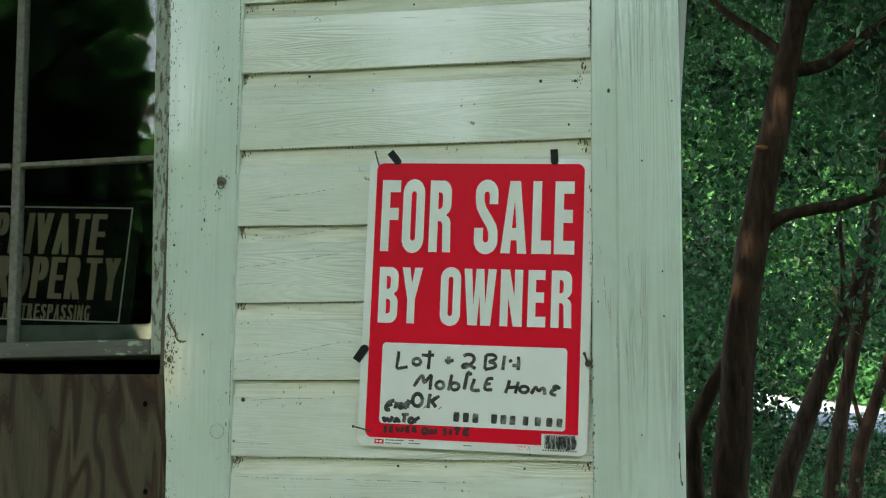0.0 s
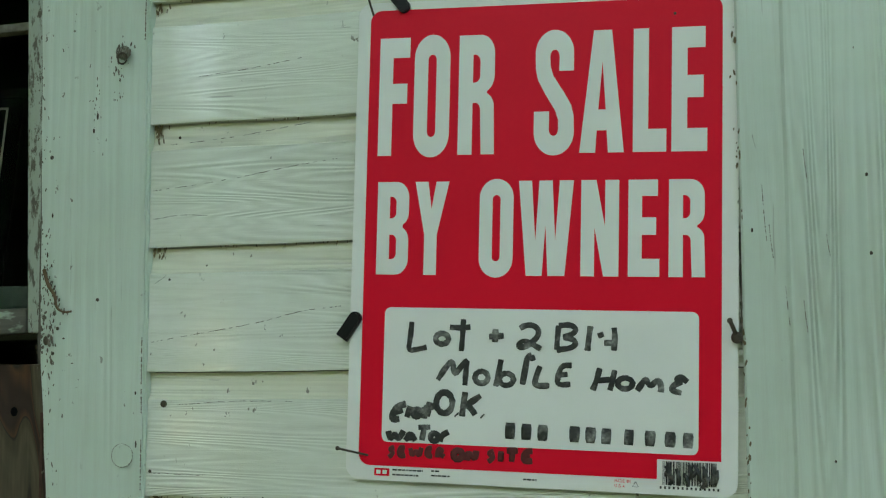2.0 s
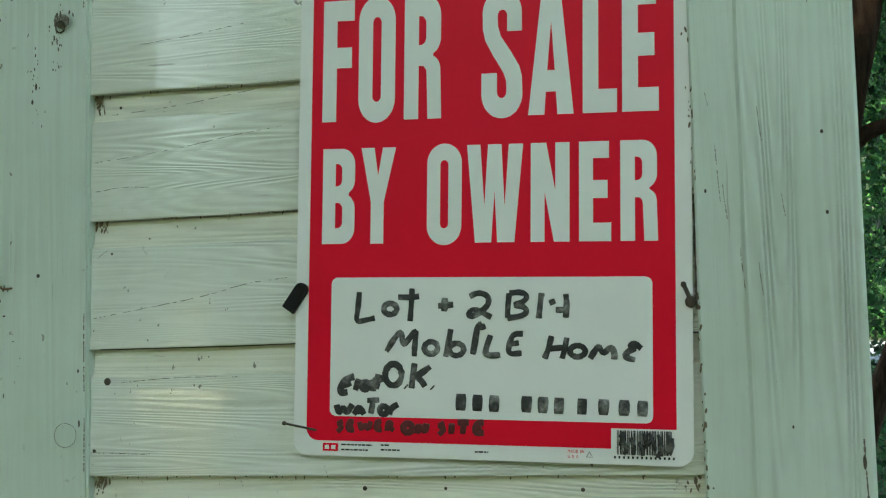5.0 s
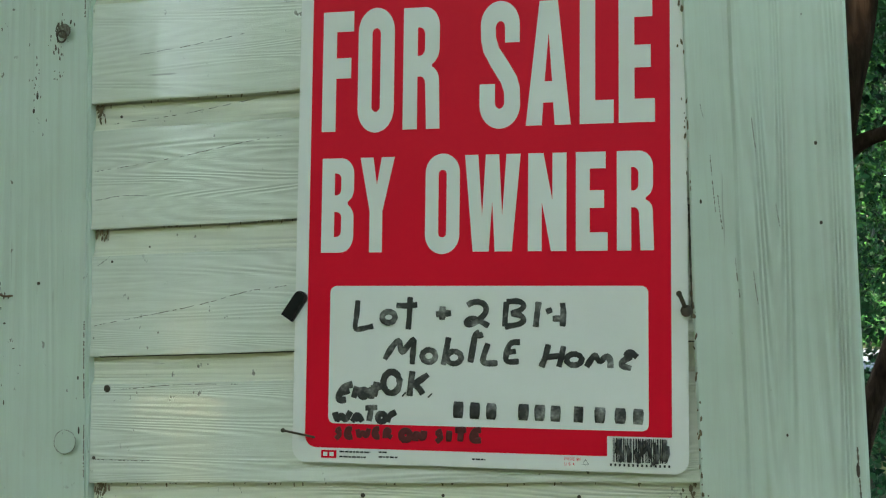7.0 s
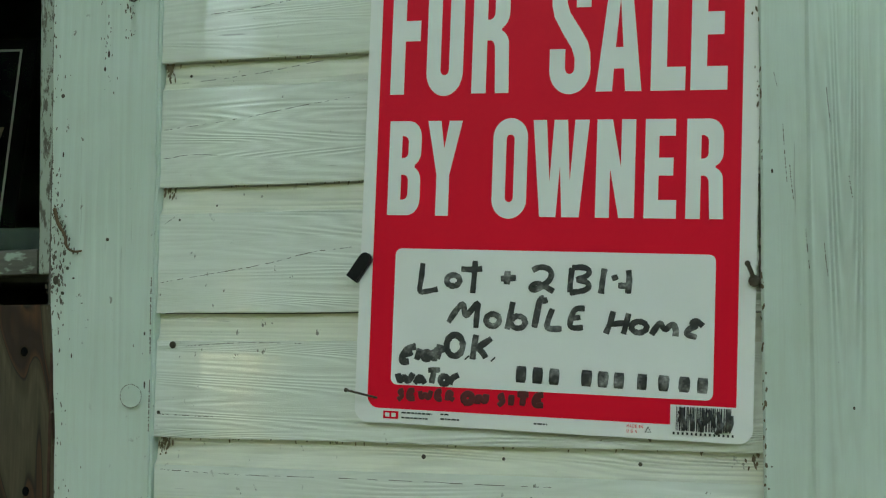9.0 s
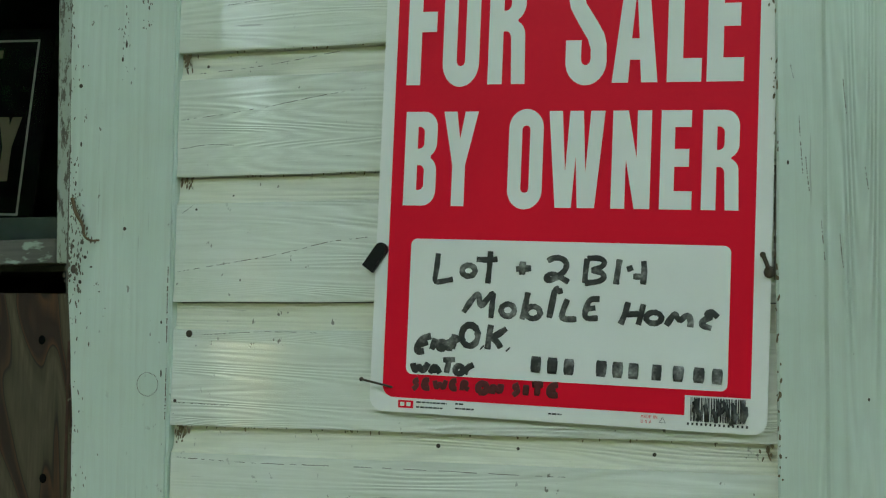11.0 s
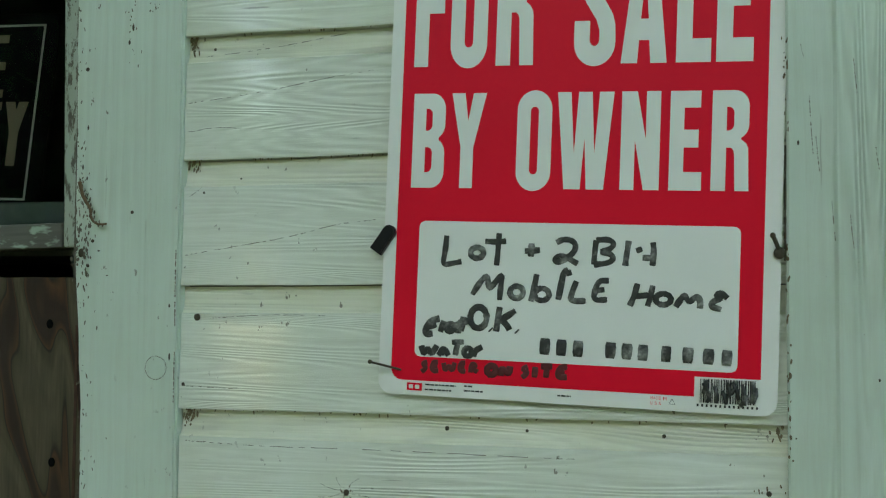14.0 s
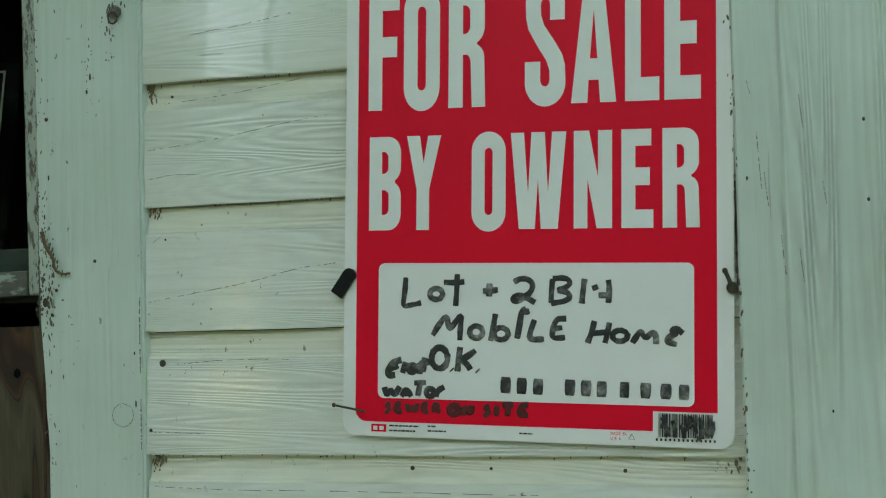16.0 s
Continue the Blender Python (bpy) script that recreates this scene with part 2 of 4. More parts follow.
def thing(name, label, category, at=None, group="", kind=""):
    ob = new(name)
    ob.empty_display_size = 0.05
    if at is not None:
        ob.matrix_world = at
    return tagged(ob, label, category, group, kind)


def box(bm, x0, x1, y0, y1, z0, z1, bevel=0.0):
    made = bmesh.ops.create_cube(bm, size=1.0, matrix=Matrix.LocRotScale(((x0 + x1) / 2, (y0 + y1) / 2, (z0 + z1) / 2), None, (x1 - x0, y1 - y0, z1 - z0)))
    if bevel:
        edges = list({e for v in made["verts"] for e in v.link_edges})
        bmesh.ops.bevel(bm, geom=edges, offset=bevel, segments=2, affect="EDGES", profile=0.6)
    return bm


def boxes(*rows):
    bm = bmesh.new()
    for r in rows:
        box(bm, *r)
    return bm


def profile_bar(profile, x0, x1, uneven=0.0, steps=1):
    """A closed outline of (y, z) drawn out along x, with slightly uneven edges."""
    bm = bmesh.new()
    rings = []
    for i in range(steps + 1):
        x = x0 + (x1 - x0) * i / steps
        rings.append([bm.verts.new((x, y + uneven * noise.noise((x * 9, y * 40, z * 31)), z + uneven * noise.noise((x * 7, z * 23, 4.2)))) for y, z in profile])
    n = len(profile)
    for a, b in zip(rings, rings[1:]):
        for k in range(n):
            bm.faces.new((a[k], b[k], b[(k + 1) % n], a[(k + 1) % n]))
    bm.faces.new(rings[0][::-1])
    bm.faces.new(rings[-1])
    bmesh.ops.recalc_face_normals(bm, faces=bm.faces)
    return bm


def outline_plate(points, thick):
    """A flat plate in the x-z plane, its face at y = 0 and its back at y = thick."""
    bm = bmesh.new()
    front = [bm.verts.new((x, 0, z)) for x, z in points]
    rear = [bm.verts.new((x, thick, z)) for x, z in points]
    bm.faces.new(front)
    bm.faces.new(rear[::-1])
    n = len(points)
    for k in range(n):
        bm.faces.new((front[k], rear[k], rear[(k + 1) % n], front[(k + 1) % n]))
    bmesh.ops.recalc_face_normals(bm, faces=bm.faces)
    return bm


def rounded(x0, x1, z0, z1, r, steps=6):
    pts = []
    for cx, cz, a in ((x1 - r, z1 - r, 0), (x0 + r, z1 - r, 90), (x0 + r, z0 + r, 180), (x1 - r, z0 + r, 270)):
        for k in range(steps + 1):
            w = radians(a + 90 * k / steps)
            pts.append((cx + r * math.cos(w), cz + r * math.sin(w)))
    return pts


def letter(ch, x0, x1, z0, z1, bold, square=0.0):
    """One character of the built-in font, set upright in the x-z plane and fitted into a box; bold widens its stems, square straightens its round sides."""
    cu = bpy.data.curves.new("letter", "FONT")
    cu.body, cu.resolution_u = ch, 14 if square else 6
    ob = bpy.data.objects.new("letter", cu)
    scene.collection.objects.link(ob)
    bpy.context.view_layer.update()
    me = ob.to_mesh()
    co = np.array([v.co[:2] for v in me.vertices])
    faces = [tuple(p.vertices) for p in me.polygons]
    ob.to_mesh_clear()
    bpy.data.objects.remove(ob)
    lo, hi = co.min(0), co.max(0)
    co = (co - lo) / (hi - lo)
    if square:
        w = co[:, 0] * 2 - 1
        co[:, 0] = 0.5 + 0.5 * np.sign(w) * np.abs(w) ** (1 - square)
    smear = bold * (x1 - x0)
    bm = bmesh.new()
    copies = 15 if bold else 1
    for k in range(copies):
        vs = [bm.verts.new((x0 + u * (x1 - x0 - smear) + smear * k / max(1, copies - 1), -0.00001 * k, z0 + v * (z1 - z0))) for u, v in co]
        for f in faces:
            try:
                bm.faces.new([vs[i] for i in f])
            except ValueError:
                pass
    return bm


def soft_box(x0, x1, z0, z1, rx, rz, left=True):
    """Outline of a box in letter units with elliptic corners, on the right only if left is off."""
    out = []
    for cx, cz, start, on in ((x1 - rx, z1 - rz, 0, True), (x0 + rx, z1 - rz, 90, left), (x0 + rx, z0 + rz, 180, left), (x1 - rx, z0 + rz, 270, True)):
        if not on:
            out.append((x0, z1) if start == 90 else (x0, z0))
            continue
        for k in range(9):
            w = radians(start + 90 * k / 8)
            out.append((cx + rx * math.cos(w), cz + rz * math.sin(w)))
    return out


def bend(cx, cz, rx, rz, a0, a1, n=7):
    return [(cx + rx * math.cos(radians(a0 + (a1 - a0) * k / n)), cz + rz * math.sin(radians(a0 + (a1 - a0) * k / n))) for k in range(n + 1)]


def narrow_gothic(ch):
    """Outlines of a tall condensed poster letter in a unit box, holes after the outer edge."""
    if ch == "F":
        return [[(0, 0), (0, 1), (1, 1), (1, 0.83), (0.45, 0.83), (0.45, 0.61), (0.93, 0.61), (0.93, 0.44), (0.45, 0.44), (0.45, 0)]]
    if ch == "E":
        return [[(0, 0), (0, 1), (0.94, 1), (0.94, 0.83), (0.44, 0.83), (0.44, 0.61), (0.89, 0.61), (0.89, 0.43), (0.44, 0.43), (0.44, 0.185), (1, 0.185), (1, 0)]]
    if ch == "L":
        return [[(0, 0), (0, 1), (0.46, 1), (0.46, 0.185), (1, 0.185), (1, 0)]]
    if ch == "O":
        return [soft_box(0, 1, 0, 1, 0.5, 0.19), soft_box(0.385, 0.615, 0.165, 0.835, 0.115, 0.045)]
    if ch == "A":
        return [[(0, 0), (0.30, 1), (0.71, 1), (1, 0), (0.645, 0), (0.61, 0.18), (0.39, 0.18), (0.36, 0)], [(0.42, 0.35), (0.505, 0.74), (0.585, 0.35)]]
    if ch == "Y":
        return [[(0.29, 0), (0.29, 0.43), (0, 1), (0.38, 1), (0.49, 0.71), (0.62, 1), (1, 1), (0.66, 0.43), (0.66, 0)]]
    if ch == "W":
        return [[(0.15, 0), (0, 1), (0.24, 1), (0.315, 0.37), (0.375, 1), (0.615, 1), (0.675, 0.37), (0.745, 1), (1, 1), (0.85, 0), (0.545, 0), (0.495, 0.52), (0.44, 0)]]
    if ch == "N":
        return [[(0, 0), (0, 1), (0.40, 1), (0.635, 0.52), (0.635, 1), (1, 1), (1, 0), (0.60, 0), (0.36, 0.5), (0.36, 0)]]
    if ch == "R":
        outer = [(0, 0), (0, 1)] + bend(0.60, 0.84, 0.38, 0.16, 90, 0) + bend(0.60, 0.66, 0.38, 0.15, 0, -62) + bend(0.60, 0.40, 0.37, 0.125, 62, 0) + [(1, 0), (0.635, 0), (0.60, 0.36)] + bend(0.48, 0.36, 0.12, 0.07, 0, 90) + [(0.39, 0.43), (0.39, 0)]
        return [outer, soft_box(0.39, 0.585, 0.60, 0.835, 0.15, 0.06, False)]
    if ch == "B":
        outer = [(0, 0), (0, 1)] + bend(0.60, 0.83, 0.40, 0.17, 90, 0) + bend(0.60, 0.67, 0.40, 0.16, 0, -58) + bend(0.60, 0.37, 0.40, 0.16, 58, 0) + bend(0.60, 0.17, 0.40, 0.17, 0, -90)
        return [outer, soft_box(0.40, 0.60, 0.605, 0.84, 0.16, 0.06, False), soft_box(0.40, 0.615, 0.165, 0.43, 0.16, 0.06, False)]
    # S
    upper = [(0.62, 0.67), (0.62, 0.79)] + bend(0.505, 0.79, 0.115, 0.05, 0, 180) + [(0.40, 0.71), (0.47, 0.635), (0.74, 0.50), (0.92, 0.40), (0.985, 0.32)]
    lower = bend(0.5, 0.185, 0.5, 0.185, 0, -180, 16) + [(0, 0.35), (0.38, 0.35), (0.38, 0.205)] + bend(0.495, 0.205, 0.115, 0.05, 180, 360) + [(0.605, 0.28), (0.53, 0.355), (0.29, 0.48), (0.09, 0.60), (0.03, 0.69)]
    return [upper + lower + bend(0.5, 0.815, 0.48, 0.185, 180, 0, 16) + [(0.98, 0.67)]]


def poster_letter(ch, x0, x1, z0, z1):
    cu = bpy.data.curves.new("letter", "CURVE")
    cu.dimensions, cu.fill_mode = "2D", "BOTH"
    for ring_points in narrow_gothic(ch):
        sp = cu.splines.new("POLY")
        sp.points.add(len(ring_points) - 1)
        for p, (u, v) in zip(sp.points, ring_points):
            p.co = (u * (x1 - x0), v * (z1 - z0), 0, 1)
        sp.use_cyclic_u = True
    ob = bpy.data.objects.new("letter", cu)
    scene.collection.objects.link(ob)
    bpy.context.view_layer.update()
    me = ob.to_mesh()
    bm = bmesh.new()
    vs = [bm.verts.new((x0 + v.co.x, 0, z0 + v.co.y)) for v in me.vertices]
    for f in me.polygons:
        if len(set(f.vertices)) > 2 and bm.faces.get([vs[i] for i in f.vertices]) is None:
            bm.faces.new([vs[i] for i in f.vertices])
    ob.to_mesh_clear()
    bpy.data.objects.remove(ob)
    return bm


def tube(points, radii, sides=8, rough=0.0, cap=True):
    """A round bar along points with a radius at each."""
    bm = bmesh.new()
    rings = []
    pts = [Vector(p) for p in points]
    radii = np.interp(np.linspace(0, 1, len(pts)), np.linspace(0, 1, len(radii)), radii)
    side = None
    for i, p in enumerate(pts):
        ahead = (pts[min(i + 1, len(pts) - 1)] - pts[max(i - 1, 0)]).normalized()
        if side is None:
            side = ahead.orthogonal().normalized()
        side = (side - ahead * side.dot(ahead)).normalized()
        other = ahead.cross(side)
        ring = []
        for k in range(sides):
            w = math.tau * k / sides
            d = side * math.cos(w) + other * math.sin(w)
            r = radii[i] * (1 + rough * noise.noise(p * 3 + d * 1.5))
            ring.append(bm.verts.new(p + d * r))
        rings.append(ring)
    for a, b in zip(rings, rings[1:]):
        for k in range(sides):
            f = bm.faces.new((a[k], a[(k + 1) % sides], b[(k + 1) % sides], b[k]))
            f.smooth = True
    if cap:
        bm.faces.new(rings[0][::-1])
        bm.faces.new(rings[-1])
    return bm


def smooth_line(points, rounds=2):
    pts = [tuple(map(float, p)) for p in points]
    for _ in range(rounds):
        out = [pts[0]]
        for a, b in zip(pts, pts[1:]):
            out += [tuple(0.75 * u + 0.25 * v for u, v in zip(a, b)), tuple(0.25 * u + 0.75 * v for u, v in zip(a, b))]
        pts = out + [pts[-1]]
    return pts


def leaf_mesh(name, centres, size, material, parent=None, droop=0.5, seed=1):
    """Many pointed four-cornered leaves, each folded along its middle, as one mesh."""
    rng = np.random.default_rng(seed)
    c = np.asarray(centres, float)
    n = len(c)
    a = rng.normal(size=(n, 3))
    a[:, 2] -= droop
    a /= np.linalg.norm(a, axis=1)[:, None]
    b = np.cross(a, rng.normal(size=(n, 3)))
    b /= np.linalg.norm(b, axis=1)[:, None]
    up = np.cross(a, b)
    s = size * rng.uniform(0.6, 1.35, (n, 1))
    v = np.stack([c - a * s * 0.5, c + b * s * 0.3 + up * s * 0.06, c + a * s * 0.5, c - b * s * 0.3 + up * s * 0.06], 1).reshape(-1, 3)
    k = np.arange(n)[:, None] * 4
    faces = np.concatenate([k + (0, 1, 2), k + (0, 2, 3)], 1).reshape(-1, 3)
    me = bpy.data.meshes.new(name)
    me.from_pydata(v.tolist(), [], faces.tolist())
    me.materials.append(material)
    ob = new(name, me)
    ob.parent = parent
    return ob


def clumps(rng, boxlow, boxhigh, count, per, spread, bough=0):
    """Centres of leaves gathered round random twig ends inside a box."""
    twigs = rng.uniform(boxlow, boxhigh, (count, 3))
    if bough:
        own = np.random.default_rng(count)
        twigs = twigs[np.arange(count) // bough * bough] + own.normal(size=(count, 3)) * spread * 1.7
    return (twigs[:, None, :] + rng.normal(size=(count, per, 3)) * spread).reshape(-1, 3)


# ---- the house ----
SIDE = 0.292          # outer face of the side wall
ROOM_BACK, ROOM_LEFT, EAVES = 3.4, -3.2, 2.75
BOARD_LINES = [1.4195 + 0.1240 * k for k in range(-11, 0)] + [1.4195, 1.5405, 1.6650, 1.7895, 1.9175, 2.0470, 2.1680, 2.2920, 2.4160, 2.5400, 2.6640]
OPEN_L, OPEN_R, OPEN_B, OPEN_T = -1.45, -0.528, 0.95, 2.34

wall_front = part("wall_front", boxes((ROOM_LEFT, OPEN_L, 0.02, 0.1, 0.0, EAVES), (OPEN_R, SIDE, 0.02, 0.1, 0.0, EAVES),
                                      (OPEN_L, OPEN_R, 0.02, 0.1, 0.0, OPEN_B), (OPEN_L, OPEN_R, 0.02, 0.1, OPEN_T, EAVES)), SHEATHING)
tagged(wall_front, "white painted drop-siding house wall, weathered and spotted", "wall", kind="structure")
wall_side = tagged(part("wall_side", boxes((SIDE - 0.09, SIDE, 0.1, ROOM_BACK, 0.0, EAVES)), PAINT_SIDING), "white painted side wall of the house", "wall", kind="structure")
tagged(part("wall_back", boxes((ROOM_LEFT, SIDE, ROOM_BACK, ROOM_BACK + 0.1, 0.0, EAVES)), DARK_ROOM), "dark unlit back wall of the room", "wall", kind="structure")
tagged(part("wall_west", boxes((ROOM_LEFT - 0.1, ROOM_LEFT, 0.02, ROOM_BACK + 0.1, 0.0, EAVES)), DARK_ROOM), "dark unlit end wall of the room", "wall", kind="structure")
tagged(part("floor", boxes((ROOM_LEFT, SIDE - 0.09, 0.1, ROOM_BACK, 0.3, 0.35)), DARK_ROOM), "unlit floor inside the house, coloured dark", "floor", kind="structure")
tagged(part("ceiling", boxes((ROOM_LEFT - 0.1, SIDE, 0.02, ROOM_BACK + 0.1, EAVES, EAVES + 0.05)), DARK_ROOM), "unlit ceiling inside the house, coloured dark", "ceiling", kind="structure")
tagged(part("roof", boxes((ROOM_LEFT - 0.15, SIDE + 0.03, 0.0, ROOM_BACK + 0.15, EAVES + 0.05, EAVES + 0.13)), ROOFING), "plain dark roof deck", "roof", kind="structure")


def siding_profile(z, pitch):
    """Drop siding: a flat face with a hollow cove along its top, tucked under the board above."""
    top = z + pitch
    pts = [(0.019, z), (0.0005, z), (0.0, z + 0.0015), (0.002, top - 0.027)]
    pts += [(0.002 + 0.0065 * math.sin(radians(a)), top - 0.027 + 0.017 * (1 - math.cos(radians(a)))) for a in (25, 50, 75, 90)]
    return pts + [(0.0085, top - 0.001), (0.019, top - 0.001)]


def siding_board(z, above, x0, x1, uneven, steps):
    """One board: weathered face, cove faces tinted yellower to paint in recess shade."""
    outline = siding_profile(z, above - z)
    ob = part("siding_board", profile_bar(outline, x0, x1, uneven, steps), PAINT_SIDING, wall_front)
    ob.data.materials.append(PAINT_COVE_SHADE)
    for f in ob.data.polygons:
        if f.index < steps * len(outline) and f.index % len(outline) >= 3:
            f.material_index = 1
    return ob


for z, above in zip(BOARD_LINES, BOARD_LINES[1:] + [2.788]):
    siding_board(z, above, -0.3945 + random.uniform(-0.001, 0.002), 0.1850, 0.0012, 24)
    if z < OPEN_B - 0.2:
        siding_board(z, above, ROOM_LEFT, -0.40, 0.001, 12)
    else:
        siding_board(z, above, ROOM_LEFT, OPEN_L - 0.13, 0.001, 8)


def worn_board(points, thick, bevel=0.0025):
    """An upright board from its outline, its edges rounded and nibbled."""
    pts = []
    for (x0, z0), (x1, z1) in zip(points, points[1:] + points[:1]):
        n = max(1, int(math.hypot(x1 - x0, z1 - z0) / 0.02))
        pts += [(x0 + (x1 - x0) * k / n + 0.0011 * noise.noise((x0 * 5, z0 * 3 + k * 0.9, 1.0)), z0 + (z1 - z0) * k / n) for k in range(n)]
    bm = outline_plate(pts, thick)
    front = [e for e in bm.edges if all(abs(v.co.y) < 1e-6 for v in e.verts)]
    bmesh.ops.bevel(bm, geom=front, offset=bevel, segments=2, affect="EDGES")
    return bm


# upright casing board beside the window
casing = part("trim_window_casing", worn_board([(-0.396, 0.9), (-0.3925, 1.6), (-0.3915, 2.45), (-0.527, 2.45), (-0.519, 2.08), (-0.513, 1.745), (-0.511, 1.57), (-0.5015, 1.42), (-0.497, 0.9)], 0.024), PAINT_TRIM)
casing.location = (0, -0.005, 0)
tagged(casing, "white painted window casing board with peeling edge", "window casing", kind="structure")
left_casing = part("trim_window_casing", worn_board([(OPEN_L, 0.9), (OPEN_L, 2.45), (OPEN_L - 0.12, 2.45), (OPEN_L - 0.12, 0.9)], 0.024), PAINT_TRIM)
left_casing.location = (0, -0.005, 0)
tagged(left_casing, "white painted window casing board", "window casing", kind="structure")
head_casing = part("trim_window_head", worn_board([(OPEN_L, 2.32), (-0.53, 2.32), (-0.53, 2.45), (OPEN_L, 2.45)], 0.02), PAINT_TRIM)
head_casing.location = (0, -0.003, 0)
tagged(head_casing, "white painted board over the window", "window casing", kind="structure")

# corner boards: one wide board with a low ridge, and its return round the corner
def corner_profile():
    bm = bmesh.new()
    outline = [(0.1815, 0.022), (0.1815, 0.002), (0.1835, 0.0), (0.216, 0.0006), (0.2205, 0.0004), (0.2235, -0.0016), (0.262, -0.001), (0.3155, -0.0004), (0.3185, 0.0022), (0.3185, 0.022)]
    rings = []
    for i in range(71):
        z = 0.05 + 2.65 * i / 70
        lean = 0.0085 * (z - 1.42)
        rings.append([bm.verts.new((x + lean * (0.9 if x < 0.2 else 0.6) + 0.0011 * noise.noise((x * 9, z * 6, 2.0)), y - 0.012 + 0.0006 * noise.noise((x * 20, z * 5, 7.0)), z)) for x, y in outline])
    n = len(outline)
    for a, b in zip(rings, rings[1:]):
        for k in range(n):
            bm.faces.new((a[k], a[(k + 1) % n], b[(k + 1) % n], b[k]))
    bm.faces.new(rings[0])
    bm.faces.new(rings[-1][::-1])
    bmesh.ops.recalc_face_normals(bm, faces=bm.faces)
    return bm


def corner_return():
    bm = bmesh.new()
    rings = []
    for i in range(54):
        z = 0.05 + 2.65 * i / 53
        out = 0.075 * max(0.0, z - 1.88) + 0.001 * noise.noise((z * 4, 1.0, 2.0))
        rings.append([bm.verts.new((x + (out if x > SIDE else 0), y, z)) for x, y in ((SIDE, 0.0125), (0.3165, 0.0125), (0.3165, 0.12), (SIDE, 0.12))])
    for a, b in zip(rings, rings[1:]):
        for k in range(4):
            bm.faces.new((a[k], a[(k + 1) % 4], b[(k + 1) % 4], b[k]))
    bm.faces.new(rings[0][::-1])
    bm.faces.new(rings[-1])
    bmesh.ops.recalc_face_normals(bm, faces=bm.faces)
    return bm


tagged(part("trim_corner_board", corner_profile(), PAINT_CORNER), "white painted corner board with raised wood grain", "corner board", kind="structure")
tagged(part("trim_corner_return", corner_return(), RETURN_GREY), "streaked grey side return of the corner board", "corner board", kind="structure")

# ---- window ----
WIN = pose(-0.515, 0, 1.6, 0, -1.2, 0)
window = thing("window_1", "old multi-pane window sash with peeling grey-white paint", "window", WIN, kind="structure")


def sash_bar(name, x0, x1, z0, z1, y0=0.045, y1=0.08, material=PEELING):
    return part(name, boxes((x0 + 0.515, x1 + 0.515, y0, y1, z0 - 1.6, z1 - 1.6, 0.003)), material, window)


sash_bar("jamb", -0.526, -0.508, 1.0, 2.31, 0.021, 0.125)
sash_bar("jamb", OPEN_L - 0.01, OPEN_L + 0.012, 1.0, 2.31, 0.021, 0.125)
sash_bar("stile", -0.558, -0.527, 1.583, 2.28)
sash_bar("stile", -1.437, -1.395, 1.583, 2.28)
sash_bar("bottom_rail", -1.395, -0.558, 1.583, 1.610, 0.043, 0.08, RAIL_GREY)
sash_bar("top_rail", -1.395, -0.558, 2.24, 2.28)
BARS_X = [-0.820, -1.108]
for x in BARS_X:
    sash_bar("muntin", x - 0.008, x + 0.008, 1.610, 2.24, 0.053, 0.074, MUNTIN_GREY)
cols = [(-0.558, -0.817), (-0.833, -1.104), (-1.12, -1.395)]
for x1, x0 in cols:
    sash_bar("muntin", x0, x1, 1.918, 1.928, 0.054, 0.073, MUNTIN_GREY)
    for z0, z1 in ((1.610, 1.917), (1.929, 2.24)):
        pane = part("pane", boxes((x0 + 0.515, x1 + 0.515, 0.066, 0.068, z0 - 1.6, z1 - 1.6)), GLASS, window)
        pane.visible_shadow = False
tagged(part("window_stool", boxes((-1.44, -0.53, 0.0705, 0.082, 1.59, 1.635, 0.002), (-1.44, -0.53, 0.0822, 0.26, 1.575, 1.600, 0.003)), STOOL_GREY), "dull grey-green inner window ledge behind the glass", "window ledge", kind="structure")

# plywood panel over the lower half of the window
plywood = part("plywood_panel", worn_board([(-1.448, 1.0), (-0.5, 1.0), (-0.506, 1.42), (-0.5155, 1.549), (-0.8, 1.5495), (-1.448, 1.551)], 0.012, 0.001), PLYWOOD)
plywood.location = (0, 0.008, 0)
tagged(plywood, "brown swirling-grain plywood panel closing the lower window", "panel")


part("split_edge", boxes((-0.5155, -0.5125, -0.001, 0.011, 1.2, 1.5)), plain("red_brown_ply_edge", (0.07, 0.03, 0.018), 0.8, vary=0.35, scale=90.0), plywood, "splintered reddish panel edge")


def nail_head(x, z, r, y, parent, material=RUST, stretch=1.0):
    bm = bmesh.new()
    bmesh.ops.create_uvsphere(bm, u_segments=10, v_segments=6, radius=r * 0.62, matrix=pose(x, y, z) @ Matrix.Diagonal((1, 0.3, stretch, 1)))
    return part("nail", bm, material, parent)


# nails and nail holes
for x, z, r in ((-0.375, 1.509, 0.0058), (-0.389, 1.443, 0.003), (-0.119, 1.408, 0.0035), (-0.044, 1.408, 0.0025), (0.078, 1.407, 0.003), (-0.217, 1.345, 0.005), (0.166, 1.361, 0.004),
                (-0.275, 2.037, 0.004), (0.106, 2.012, 0.0045), (-0.37, 1.632, 0.002), (-0.36, 1.775, 0.0025), (-0.33, 1.645, 0.0015), (-0.27, 1.42, 0.002), (-0.15, 1.922, 0.002), (0.15, 1.94, 0.004),
                (0.16, 2.01, 0.004), (-0.34, 2.155, 0.003), (-0.1, 2.15, 0.003), (-0.21, 1.418, 0.0016)):
    nail_head(x, z, r, 0.0005, wall_front)
